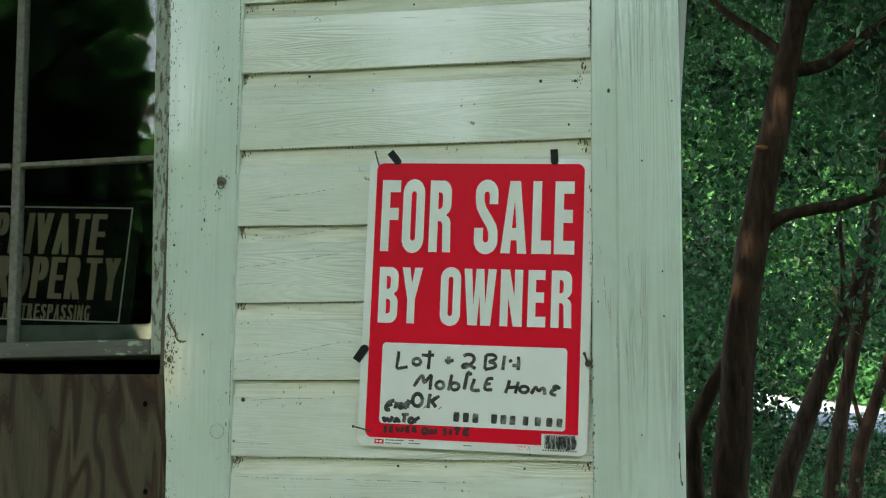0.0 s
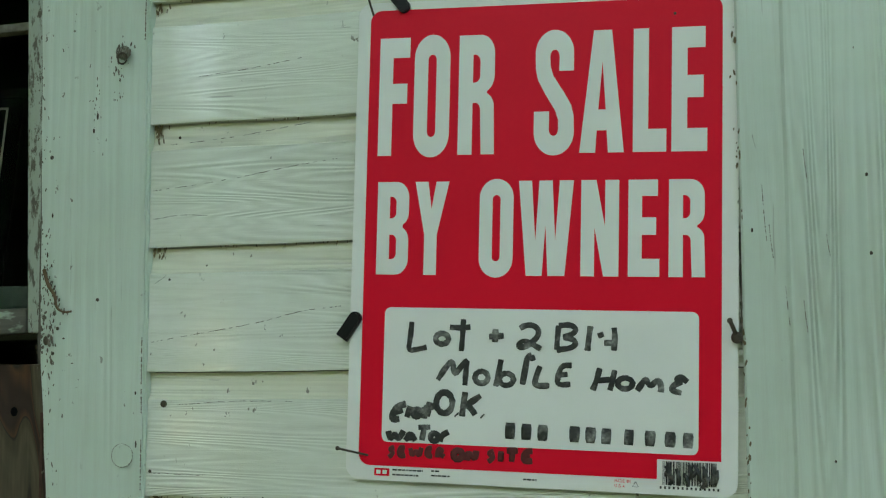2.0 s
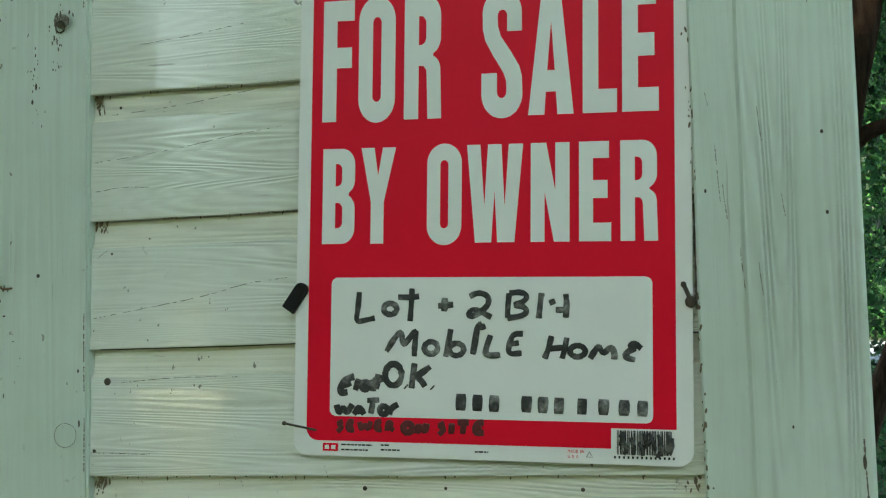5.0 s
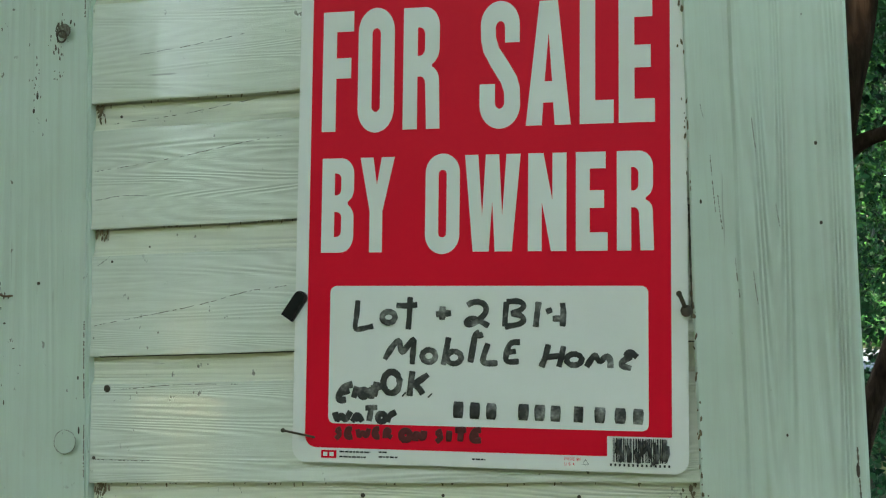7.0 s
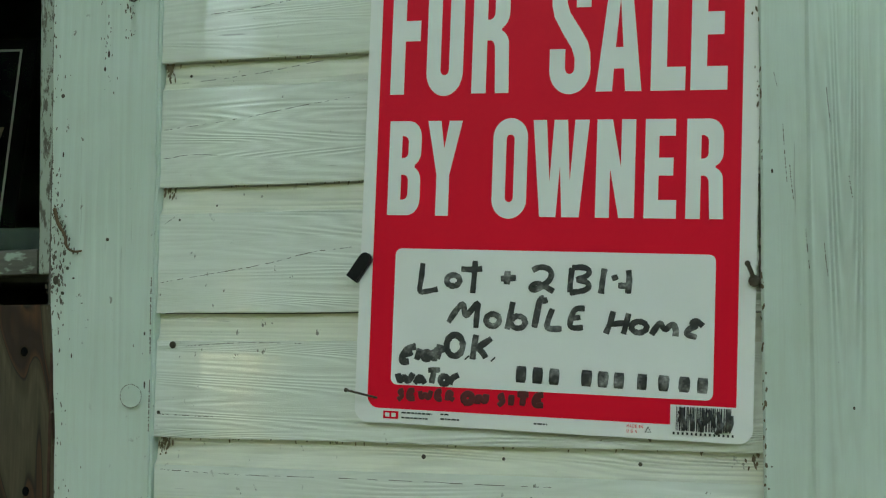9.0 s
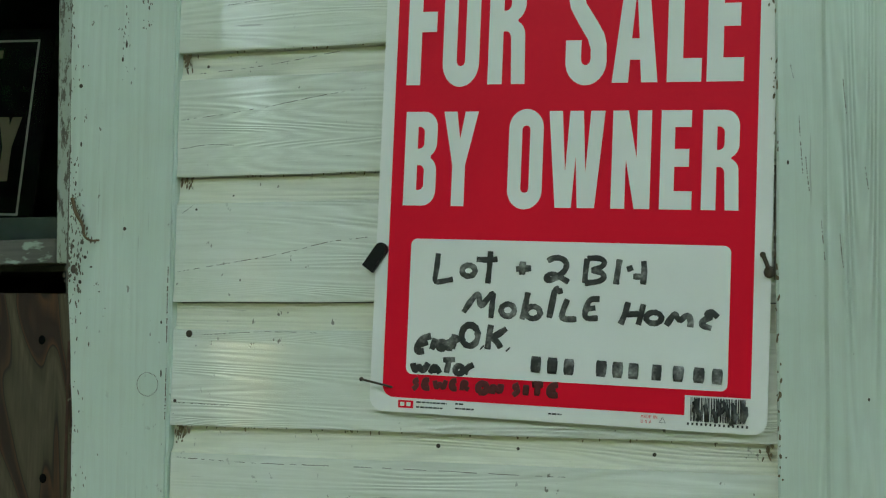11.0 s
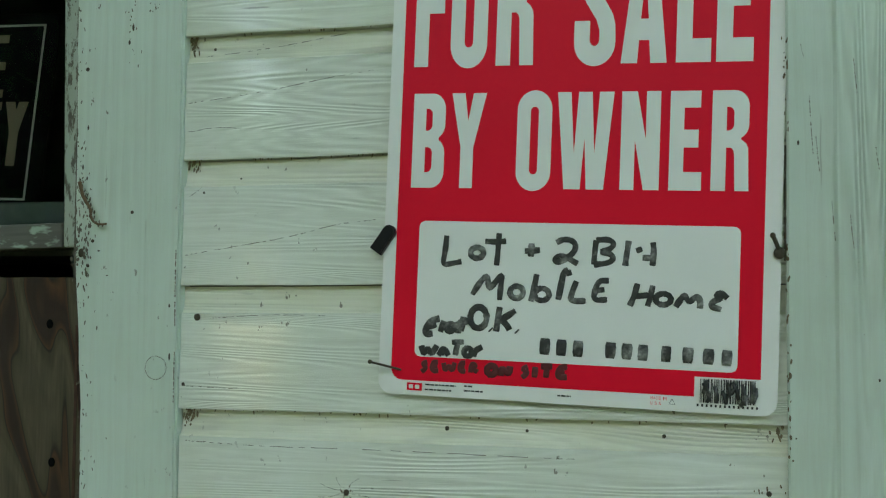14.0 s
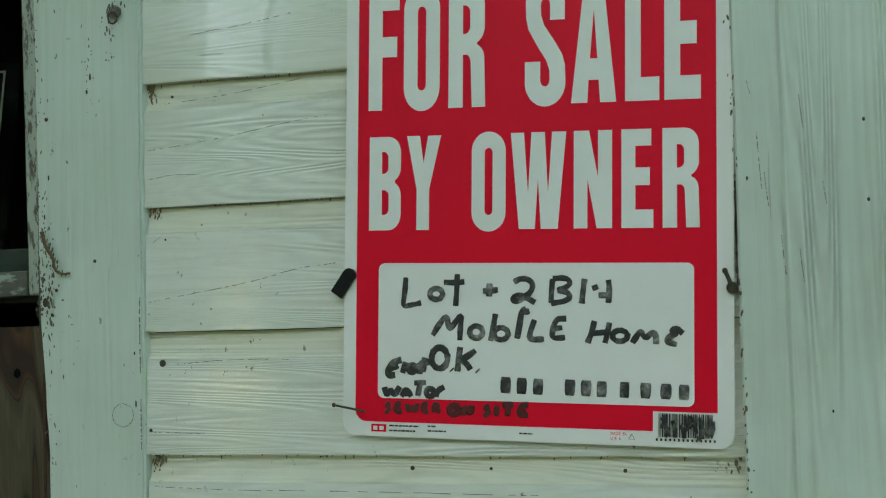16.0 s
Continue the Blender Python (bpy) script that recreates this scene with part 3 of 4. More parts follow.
for x, z, r, h in ((-0.443, 1.613, 0.003, 1), (-0.446, 1.8, 0.002, 3), (-0.45, 1.785, 0.002, 2), (-0.497, 1.76, 0.0035, 1), (-0.41, 2.035, 0.003, 2), (-0.43, 2.09, 0.002, 3), (-0.487, 1.585, 0.003, 1),
                (-0.5, 1.573, 0.005, 1.5), (-0.492, 1.56, 0.003, 1), (-0.48, 1.575, 0.0025, 0.6), (-0.495, 1.70, 0.0015, 3), (-0.5, 1.66, 0.0015, 3), (-0.4, 1.52, 0.0015, 2), (-0.399, 1.47, 0.0015, 4), (-0.498, 1.33, 0.003, 1.6), (-0.47, 1.55, 0.002, 0.5)):
    nail_head(x, z, r, -0.0052, casing, stretch=h)
corner_nails = [o for o in bpy.data.objects if o.name == "trim_corner_board"][0]
for x, z, r, h in ((0.290, 1.705, 0.0022, 1.3), (0.291, 1.637, 0.0022, 1.3), (0.3095, 1.431, 0.0025, 4.0), (0.262, 1.876, 0.0025, 1), (0.213, 1.988, 0.004, 1.5), (0.309, 1.968, 0.0025, 1), (0.193, 1.66, 0.0016, 2), (0.3125, 1.39, 0.002, 3), (0.255, 1.46, 0.0015, 1.5), (0.1885, 1.41, 0.0012, 1)):
    nail_head(x, z, r, -0.0135, corner_nails, stretch=h)

# flaked paint along the window edge of the casing, and the open joints and checks in the boards
flake_random = random.Random(8)


def flakes(count, x_of, z_of, y, sizes):
    bm = bmesh.new()
    for _ in range(count):
        z = z_of()
        r = flake_random.uniform(*sizes)
        bmesh.ops.create_icosphere(bm, subdivisions=1, radius=r, matrix=pose(x_of(z), y, z, 0, flake_random.uniform(-20, 20), 0) @ Matrix.Diagonal((flake_random.uniform(0.5, 0.9), 0.12, flake_random.uniform(0.9, 2.6), 1)))
    return bm


edge_x = lambda z: float(np.interp(z, (0.9, 1.42, 1.57, 1.745, 2.08, 2.45), (-0.497, -0.5015, -0.511, -0.513, -0.519, -0.527)))
part("flaked_paint", flakes(190, lambda z: edge_x(z) + abs(flake_random.gauss(0.002, 0.010)), lambda: flake_random.uniform(1.2, 2.3), -0.0052, (0.0004, 0.0013)), BARE_WOOD, casing)
part("flaked_paint", flakes(60, lambda z: edge_x(z) + flake_random.uniform(0.0, 0.022), lambda: flake_random.gauss(1.575, 0.02), -0.0052, (0.0007, 0.0022)), BARE_WOOD, casing)
part("flaked_paint", flakes(26, lambda z: -0.447 + flake_random.gauss(0, 0.004), lambda: flake_random.uniform(1.76, 1.86), -0.0052, (0.0004, 0.0011)), BARE_WOOD, casing)
part("flaked_paint", flakes(40, lambda z: -0.425 + flake_random.gauss(0, 0.012), lambda: flake_random.uniform(1.98, 2.2), -0.0052, (0.0005, 0.0013)), BARE_WOOD, casing)


part("flaked_paint", flakes(46, lambda z: -0.418 + flake_random.gauss(0, 0.006), lambda: 1.862 + flake_random.gauss(0, 0.008), -0.0066, (0.0005, 0.0018)), BARE_WOOD, casing)
part("flaked_paint", flakes(18, lambda z: -0.424 + flake_random.gauss(0, 0.004), lambda: flake_random.uniform(1.815, 1.85), -0.0052, (0.0004, 0.0010)), BARE_WOOD, casing)
part("flaked_paint", flakes(70, lambda z: edge_x(z) + 0.012 + flake_random.gauss(0, 0.005), lambda: flake_random.gauss(1.62, 0.03), -0.0052, (0.0004, 0.0013)), BARE_WOOD, casing)
part("flaked_paint", flakes(75, lambda z: edge_x(z) + abs(flake_random.gauss(0.003, 0.012)), lambda: flake_random.uniform(1.95, 2.3), -0.0052, (0.0004, 0.0016)), BARE_WOOD, casing)
part("flaked_paint", flakes(34, lambda z: float(np.interp(-z, (-1.645, -1.625, -1.606, -1.600), (-0.503, -0.493, -0.487, -0.476))) + flake_random.gauss(0, 0.002), lambda: flake_random.uniform(1.600, 1.648), -0.0056, (0.0006, 0.0016)), BARE_WOOD, casing)
GRIME = plain("brown_grime", (0.19, 0.145, 0.085), 0.9, vary=0.4, scale=180.0)
for line in (1.4195, 1.665, 1.7895, 1.9175, 2.047, 2.168):
    part("grime", flakes(16, lambda z: -0.3905 + abs(flake_random.gauss(0, 0.007)), lambda: line - abs(flake_random.gauss(0.004, 0.006)), 0.0062, (0.0007, 0.002)), GRIME, wall_front)
    part("grime", flakes(12, lambda z: 0.178 - abs(flake_random.gauss(0, 0.006)), lambda: line + flake_random.gauss(-0.004, 0.010), 0.004, (0.0008, 0.0024)), GRIME, wall_front)
    part("grime", flakes(46, lambda z: flake_random.uniform(-0.39, 0.18), lambda: line - 0.0008 + flake_random.gauss(0, 0.0008), 0.0012, (0.0005, 0.0015)), GRIME, wall_front)
for line, count in ((1.7895, 22), (1.4195, 18), (2.047, 12)):
    part("grime", flakes(count, lambda z: -0.3885 + abs(flake_random.gauss(0, 0.004)), lambda: line - abs(flake_random.gauss(0.006, 0.007)), 0.0058, (0.0007, 0.0017)), GRIME, wall_front)
for x, z, count in ((0.166, 2.015, 26), (0.172, 2.155, 12), (0.166, 1.362, 14), (-0.217, 1.345, 9)):
    part("grime", flakes(count, lambda q: x + flake_random.gauss(0, 0.005), lambda: z + flake_random.gauss(0, 0.005), 0.0002, (0.0004, 0.0013)), GRIME, wall_front)
part("grime", flakes(60, lambda z: flake_random.gauss(0.1835, 0.0016), lambda: flake_random.uniform(1.35, 2.15), -0.0118, (0.0006, 0.0018)), GRIME, corner_nails)


CRACK = plain("open_crack", (0.20, 0.18, 0.14), 0.9, vary=0.4, scale=400.0)


def seam(points, width, parent, y, gaps=0.3, seed=0):
    """A dark open crack, broken here and there."""
    rnd = random.Random(seed)
    line = smooth_line(points, 4)
    line = [(x, z + 0.0006 * noise.noise((x * 150, z * 90, seed))) for x, z in line]
    bm = bmesh.new()
    for (x0, z0), (x1, z1) in zip(line, line[1:]):
        if rnd.random() < gaps:
            continue
        w = width * rnd.uniform(0.5, 1.4)
        d = Vector((x1 - x0, 0, z1 - z0))
        side = Vector((-d.z, 0, d.x)).normalized() * w / 2
        a, b = Vector((x0, y, z0)), Vector((x1, y, z1))
        bm.faces.new([bm.verts.new(v) for v in (a - side, b - side * 0.8, b + side * 0.8, a + side)])
    bmesh.ops.recalc_face_normals(bm, faces=bm.faces)
    return part("crack", bm, CRACK, parent)


joint = [(-0.3935 + 0.0012 * noise.noise((k * 0.8, 0, 3)), 1.2 + 0.025 * k) for k in range(42)]
for k in range(0, 42, 3):
    if noise.noise((k * 0.37, 5.0, 0.0)) > -0.12:
        seam(joint[k:k + 4 - k % 2], 0.0012, casing, -0.0056, 0.12, 3 + k)
for k, line in enumerate(([(-0.388, 1.722), (-0.31, 1.729), (-0.25, 1.739), (-0.19, 1.746)], [(-0.389, 1.570), (-0.33, 1.579), (-0.27, 1.588), (-0.235, 1.598), (-0.19, 1.602)], [(-0.388, 1.693), (-0.36, 1.697), (-0.33, 1.695)],
                          [(-0.385, 1.628), (-0.372, 1.637)], [(-0.39, 1.442), (-0.36, 1.440), (-0.33, 1.440)], [(-0.385, 1.388), (-0.3, 1.385), (-0.2, 1.386), (0.0, 1.384)], [(-0.34, 1.836), (-0.28, 1.841), (-0.23, 1.848)],
                          [(-0.36, 1.508), (-0.30, 1.512), (-0.24, 1.511)], [(-0.37, 1.768), (-0.30, 1.772), (-0.22, 1.783)])):
    seam(line, 0.0006, wall_front, -0.0004, 0.35, 20 + k)
for k, (x0, z0, n) in enumerate(((0.2025, 1.70, 0.05), (0.2075, 1.665, 0.03), (0.2195, 1.61, 0.035), (0.2385, 1.73, 0.03), (0.255, 1.655, 0.02), (0.234, 1.60, 0.03), (0.196, 1.745, 0.012))):
    seam([(x0, z0), (x0 + 0.001, z0 - n / 2), (x0 + 0.0025, z0 - n)], 0.0008, corner_nails, -0.0138, 0.35, 40 + k)
seam([(0.3098, 1.45), (0.3102, 1.42), (0.3112, 1.39)], 0.0016, corner_nails, -0.0138, 0.15, 61)
for k, a in enumerate((20, 65, 110, 150, 200, 250, 300, 340)):
    w = radians(a)
    seam([(-0.217 + 0.006 * math.cos(w), 1.345 + 0.004 * math.sin(w)), (-0.217 + 0.017 * math.cos(w + 0.15), 1.345 + 0.009 * math.sin(w + 0.15)), (-0.217 + 0.03 * math.cos(w), 1.345 + 0.015 * math.sin(w))], 0.0006, wall_front, -0.0004, 0.4, 80 + k)
seam([(0.1815, 1.56), (0.1820, 1.60), (0.1828, 1.66)], 0.0022, wall_front, -0.0006, 0.0, 60)

for x, z in ((-0.546, 1.501), (-0.54, 1.36), (-0.86, 1.50), (-1.2, 1.5)):
    nail_head(x, z, 0.0065, -0.0005, plywood, SIGN_BLACK, 1.2)

# knot with a rusty staple, round wood plug and a curl of torn paint on the casing
knot = bmesh.new()
bmesh.ops.create_cone(knot, cap_ends=True, segments=16, radius1=0.0075, radius2=0.005, depth=0.0022, matrix=pose(-0.418, -0.0055, 1.864, 90, 0, 0))
part("knot", knot, plain("grey_knot", (0.24, 0.24, 0.19), 0.8, vary=0.3, scale=250.0), casing)
part("staple", tube([(-0.417 + 0.005 * math.cos(w * 0.6), -0.0095, 1.857 + 0.006 * math.sin(w * 0.6)) for w in range(11)], [0.0009] * 11, 6), RUST, casing)
plug = bmesh.new()
bmesh.ops.create_cone(plug, cap_ends=True, segments=28, radius1=0.0112, radius2=0.0108, depth=0.0007, matrix=pose(-0.4135, -0.0051, 1.459, 90, 0, 0))
part("plug", plug, PAINT_TRIM, casing)
seam([(-0.4135 + 0.0116 * math.cos(a * 0.35), 1.459 + 0.0116 * math.sin(a * 0.35)) for a in range(19)], 0.0007, casing, -0.0054, 0.2, 70)
part("paint_curl", tube(smooth_line([(-0.503, -0.006, 1.645), (-0.497, -0.008, 1.628), (-0.489, -0.007, 1.618), (-0.487, -0.009, 1.606), (-0.480, -0.007, 1.601), (-0.471, -0.006, 1.602)]), [0.0021, 0.0010], 6), plain("bare_brown_wood", (0.16, 0.10, 0.05), 0.8, vary=0.3, scale=200.0), casing)

# ---- sign behind the window ----
notice = thing("notice_sign", "black private property sign with faded tan letters behind the glass", "sign", pose(-0.783, 0.097, 1.750, -6.0, 2.2, 0))
part("sheet", outline_plate(rounded(-0.170, 0.170, -0.130, 0.113, 0.004, 2), 0.002), SIGN_BLACK, notice)
for x0, x1, z0, z1 in ((-0.152, 0.152, 0.098, 0.1005), (-0.152, -0.1495, -0.104, 0.098), (0.1495, 0.152, -0.104, 0.098), (-0.152, 0.152, -0.1065, -0.104)):
    part("border", boxes((x0, x1, -0.0012, -0.0006, z0, z1)), DULL_BORDER, notice)


def notice_line(text, right, z0, z1, widths, gap, bold):
    x = right
    for ch in reversed(text):
        w = widths.get(ch, widths["*"])
        if ch != " ":
            part("letter", letter(ch, x - w, x, z0, z1, bold), DULL_LETTER, notice).location = (0, -0.0012, 0)
        x -= w + gap


notice_line("PRIVATE", 0.106, 0.013, 0.088, {"I": 0.012, "*": 0.029, "A": 0.033, "V": 0.033}, 0.004, 0.28)
notice_line("PROPERTY", 0.142, -0.067, 0.008, {"*": 0.0305, "E": 0.027}, 0.0045, 0.28)
notice_line("NO TRESPASSING", 0.095, -0.104, -0.077, {"*": 0.0105, "I": 0.004, " ": 0.007}, 0.0022, 0.25)

# ---- sale sign ----
sale = thing("sale_sign", "red and white plastic for-sale-by-owner sign nailed to the siding", "sign", pose(0.003, -0.0085, 1.657, 0, 2.05, 0))
part("sheet", outline_plate(rounded(-0.1788, 0.1785, -0.2238, 0.2312, 0.013, 6), 0.0008), SIGN_WHITE, sale)


def printed(name, points, y, material, label=""):
    ob = part(name, outline_plate(points, 0.0002), material, sale, label)
    ob.location = (0, y, 0)
    return ob


red_outline = [p for p in rounded(-0.1665, 0.1642, -0.2103, 0.2232, 0.011, 6)]
red_outline = [p for p in red_outline if not (p[0] > 0.1 and p[1] < -0.15)] + [(0.109, -0.2103), (0.109, -0.193), (0.1642, -0.193)]
printed("red_panel", red_outline, -0.0004, RED, "glossy red printed field")
printed("writing_box", rounded(-0.1445, 0.1447, -0.1882, -0.0626, 0.006, 5), -0.0008, SIGN_WHITE, "white box for handwriting")
for ch, x0, x1 in (("F", -0.1562, -0.1262), ("O", -0.1216, -0.0866), ("R", -0.0781, -0.043), ("S", -0.006, 0.0314), ("A", 0.0365, 0.0771), ("L", 0.085, 0.1151), ("E", 0.1195, 0.1511)):
    part("letter", poster_letter(ch, x0, x1, 0.0815 - (0.002 if ch in "OS" else 0), 0.1957 + (0.002 if ch in "OS" else 0)), SIGN_WHITE, sale).location = (0, -0.0008, 0)
for ch, x0, x1 in (("B", -0.1546, -0.1236), ("Y", -0.1178, -0.0848), ("O", -0.0555, -0.0235), ("W", -0.0188, 0.0322), ("N", 0.0390, 0.0734), ("E", 0.0817, 0.1097), ("R", 0.1177, 0.1498)):
    part("letter", poster_letter(ch, x0, x1, -0.0318 - (0.002 if ch == "O" else 0), 0.0563 + (0.002 if ch == "O" else 0)), SIGN_WHITE, sale).location = (0, -0.0008, 0)


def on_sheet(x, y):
    """Writing grid fitted to the camera's view, about half-millimetre steps, from the top left of the white box."""
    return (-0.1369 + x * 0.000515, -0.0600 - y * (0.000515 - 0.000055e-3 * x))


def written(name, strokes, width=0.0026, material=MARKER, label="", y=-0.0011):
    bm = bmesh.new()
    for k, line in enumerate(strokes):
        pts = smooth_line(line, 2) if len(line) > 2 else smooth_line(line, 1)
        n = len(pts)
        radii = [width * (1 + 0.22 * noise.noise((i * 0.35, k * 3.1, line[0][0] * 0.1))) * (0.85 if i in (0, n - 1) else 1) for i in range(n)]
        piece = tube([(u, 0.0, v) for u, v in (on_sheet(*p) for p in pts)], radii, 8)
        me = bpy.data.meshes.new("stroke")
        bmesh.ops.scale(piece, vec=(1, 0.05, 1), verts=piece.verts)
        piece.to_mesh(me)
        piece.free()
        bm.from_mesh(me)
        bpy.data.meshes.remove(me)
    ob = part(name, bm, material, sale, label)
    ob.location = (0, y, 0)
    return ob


def ring(cx, cy, rx, ry, start=200):
    return [(cx + rx * math.cos(radians(start + a)), cy + ry * math.sin(radians(start + a))) for a in range(0, 385, 24)]


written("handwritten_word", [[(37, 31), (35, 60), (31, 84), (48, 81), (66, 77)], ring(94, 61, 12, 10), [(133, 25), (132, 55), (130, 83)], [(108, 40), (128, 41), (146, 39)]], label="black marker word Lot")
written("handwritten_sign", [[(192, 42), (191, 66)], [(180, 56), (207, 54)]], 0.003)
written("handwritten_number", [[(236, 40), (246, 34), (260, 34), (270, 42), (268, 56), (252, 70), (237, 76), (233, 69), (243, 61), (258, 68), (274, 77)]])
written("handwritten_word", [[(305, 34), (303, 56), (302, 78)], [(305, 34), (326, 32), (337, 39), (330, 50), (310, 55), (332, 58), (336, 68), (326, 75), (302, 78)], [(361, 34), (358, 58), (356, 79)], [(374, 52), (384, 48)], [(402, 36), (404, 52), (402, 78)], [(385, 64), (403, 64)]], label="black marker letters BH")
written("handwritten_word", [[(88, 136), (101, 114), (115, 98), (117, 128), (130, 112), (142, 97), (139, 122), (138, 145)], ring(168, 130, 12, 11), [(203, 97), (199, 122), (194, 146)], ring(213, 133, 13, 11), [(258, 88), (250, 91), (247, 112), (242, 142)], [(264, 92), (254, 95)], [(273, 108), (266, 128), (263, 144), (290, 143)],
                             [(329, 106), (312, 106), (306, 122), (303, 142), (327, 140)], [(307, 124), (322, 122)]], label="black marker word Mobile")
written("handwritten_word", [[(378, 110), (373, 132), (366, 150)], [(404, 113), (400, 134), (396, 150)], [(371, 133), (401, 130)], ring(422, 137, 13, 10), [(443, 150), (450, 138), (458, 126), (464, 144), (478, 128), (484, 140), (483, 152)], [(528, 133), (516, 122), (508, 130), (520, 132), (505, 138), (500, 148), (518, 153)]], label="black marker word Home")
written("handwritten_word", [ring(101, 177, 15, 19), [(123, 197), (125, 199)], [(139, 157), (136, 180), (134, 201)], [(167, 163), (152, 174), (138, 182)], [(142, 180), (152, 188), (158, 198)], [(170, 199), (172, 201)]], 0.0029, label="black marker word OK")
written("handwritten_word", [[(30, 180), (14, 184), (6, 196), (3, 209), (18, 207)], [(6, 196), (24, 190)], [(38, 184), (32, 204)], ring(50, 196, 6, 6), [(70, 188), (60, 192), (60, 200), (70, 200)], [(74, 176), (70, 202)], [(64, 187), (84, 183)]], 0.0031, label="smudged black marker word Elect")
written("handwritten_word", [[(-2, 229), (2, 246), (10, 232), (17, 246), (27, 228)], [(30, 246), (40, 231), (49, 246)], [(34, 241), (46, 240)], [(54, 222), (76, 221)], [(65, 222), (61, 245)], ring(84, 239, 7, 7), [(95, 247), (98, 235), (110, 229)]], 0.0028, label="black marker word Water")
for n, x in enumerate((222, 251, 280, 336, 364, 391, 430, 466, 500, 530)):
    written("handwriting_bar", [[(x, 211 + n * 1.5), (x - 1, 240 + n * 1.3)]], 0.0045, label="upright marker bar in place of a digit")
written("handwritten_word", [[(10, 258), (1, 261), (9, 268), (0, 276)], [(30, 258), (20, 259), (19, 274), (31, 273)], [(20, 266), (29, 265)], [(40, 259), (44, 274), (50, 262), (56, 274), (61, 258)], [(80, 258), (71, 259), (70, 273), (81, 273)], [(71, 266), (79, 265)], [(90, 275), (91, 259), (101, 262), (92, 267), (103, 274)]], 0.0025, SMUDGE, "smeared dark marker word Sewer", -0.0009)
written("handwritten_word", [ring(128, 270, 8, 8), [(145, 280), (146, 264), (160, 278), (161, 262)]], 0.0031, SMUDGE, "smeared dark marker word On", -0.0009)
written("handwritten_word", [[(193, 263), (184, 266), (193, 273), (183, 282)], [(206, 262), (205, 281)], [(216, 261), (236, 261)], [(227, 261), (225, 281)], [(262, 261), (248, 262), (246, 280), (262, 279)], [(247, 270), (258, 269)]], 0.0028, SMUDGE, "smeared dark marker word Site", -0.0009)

# small print along the lower edge
def print_bar(x0, x1, z0, z1, material=INK_BLACK):
    return part("print_bar", boxes((x0, x1, -0.0008, -0.0005, z0, z1)), material, sale)


print_bar(-0.1505, -0.136, -0.2195, -0.2125, RED)
for k, (x0, x1) in enumerate(((-0.1485, -0.1445), (-0.1425, -0.1385))):
    part("print_bar", boxes((x0, x1, -0.0012, -0.0009, -0.2178, -0.2142)), SIGN_WHITE, sale)
for x0, x1, z in ((-0.133, -0.104, -0.2135), (-0.133, -0.108, -0.2180), (-0.096, -0.088, -0.2130), (-0.096, -0.078, -0.2172), (-0.010, 0.002, -0.2165)):
    x = x0
    while x < x1:
        w = random.uniform(0.0015, 0.0045)
        print_bar(x, min(x + w, x1), z - 0.0007, z + 0.0007)
        x += w + 0.0008
for row, z in (("MADE IN", -0.2148), ("U.S.A.", -0.2192)):
    x = 0.072
    for ch in row:
        if ch not in " .":
            w = 0.0007 if ch == "I" else 0.0018
            part("letter", letter(ch, x, x + w, z, z + 0.0026, 0), RED, sale).location = (0, -0.0007, 0)
            x += w + 0.0006
        else:
            x += 0.0012
part("recycling_mark", tube([(0.0905 + 0.003 * math.sin(radians(a)), -0.0007, -0.2165 + 0.003 * math.cos(radians(a))) for a in (0, 120, 240, 360)], [0.0003] * 4, 4), INK_BLACK, sale)
x, barcode_random = 0.114, random.Random(4)
while x < 0.160:
    w = barcode_random.choice((0.0004, 0.0006, 0.001, 0.0014))
    print_bar(x, x + w, -0.2150, -0.1945)
    x += w + barcode_random.choice((0.0004, 0.0006, 0.001))
x = 0.1115
while x < 0.163:
    print_bar(x, x + 0.0016, -0.2185, -0.2163)
    x += 0.0038
for x0, z0, x1, z1 in ((0.1165, -0.198, 0.1225, -0.2135), (0.126, -0.2005, 0.128, -0.215), (0.1365, -0.1965, 0.1385, -0.2085), (0.1435, -0.2005, 0.1365, -0.209), (0.149, -0.1975, 0.1515, -0.2155), (0.158, -0.1945, 0.1565, -0.213), (0.119, -0.1955, 0.1165, -0.2075), (0.1225, -0.2095, 0.1195, -0.2145), (0.1325, -0.204, 0.136, -0.2155), (0.141, -0.196, 0.1465, -0.211), (0.1535, -0.2065, 0.1475, -0.2165), (0.1605, -0.2, 0.1585, -0.2135)):
    part("marker_scribble", tube([(x0, -0.0012, z0), ((x0 + x1) / 2 + 0.001, -0.0012, (z0 + z1) / 2), (x1, -0.0012, z1)], [0.0016, 0.0021, 0.0017], 6), MARKER, sale)


# ---- fixings that hold the sale sign ----
def cap(x0, z0, x1, z1, width, label):
    """A black rounded plastic cap lying over the edge of the sign."""
    d = Vector((x1 - x0, 0, z1 - z0))
    n = d.length
    ob = thing("sign_clip", label, "clip", sale.matrix_world @ pose(x0, 0, z0) @ Matrix.Rotation(math.atan2(d.x, d.z), 4, "Y"), "clips holding the sale sign")
    pts = [(-width / 2, 0.0), (width / 2, 0.0), (width / 2, n - width * 0.45)] + [(width / 2 * math.cos(radians(a)), n - width * 0.45 + width * 0.45 * math.sin(radians(a))) for a in (30, 60, 90, 120, 150)] + [(-width / 2, n - width * 0.45)]
    bm = outline_plate(pts, 0.006)
    bmesh.ops.bevel(bm, geom=[e for e in bm.edges if all(v.co.y < 1e-6 for v in e.verts)], offset=0.0012, segments=2, affect="EDGES")
    part("cap", bm, BLACK_PLASTIC, ob).location = (0, -0.0065, 0)
    return ob


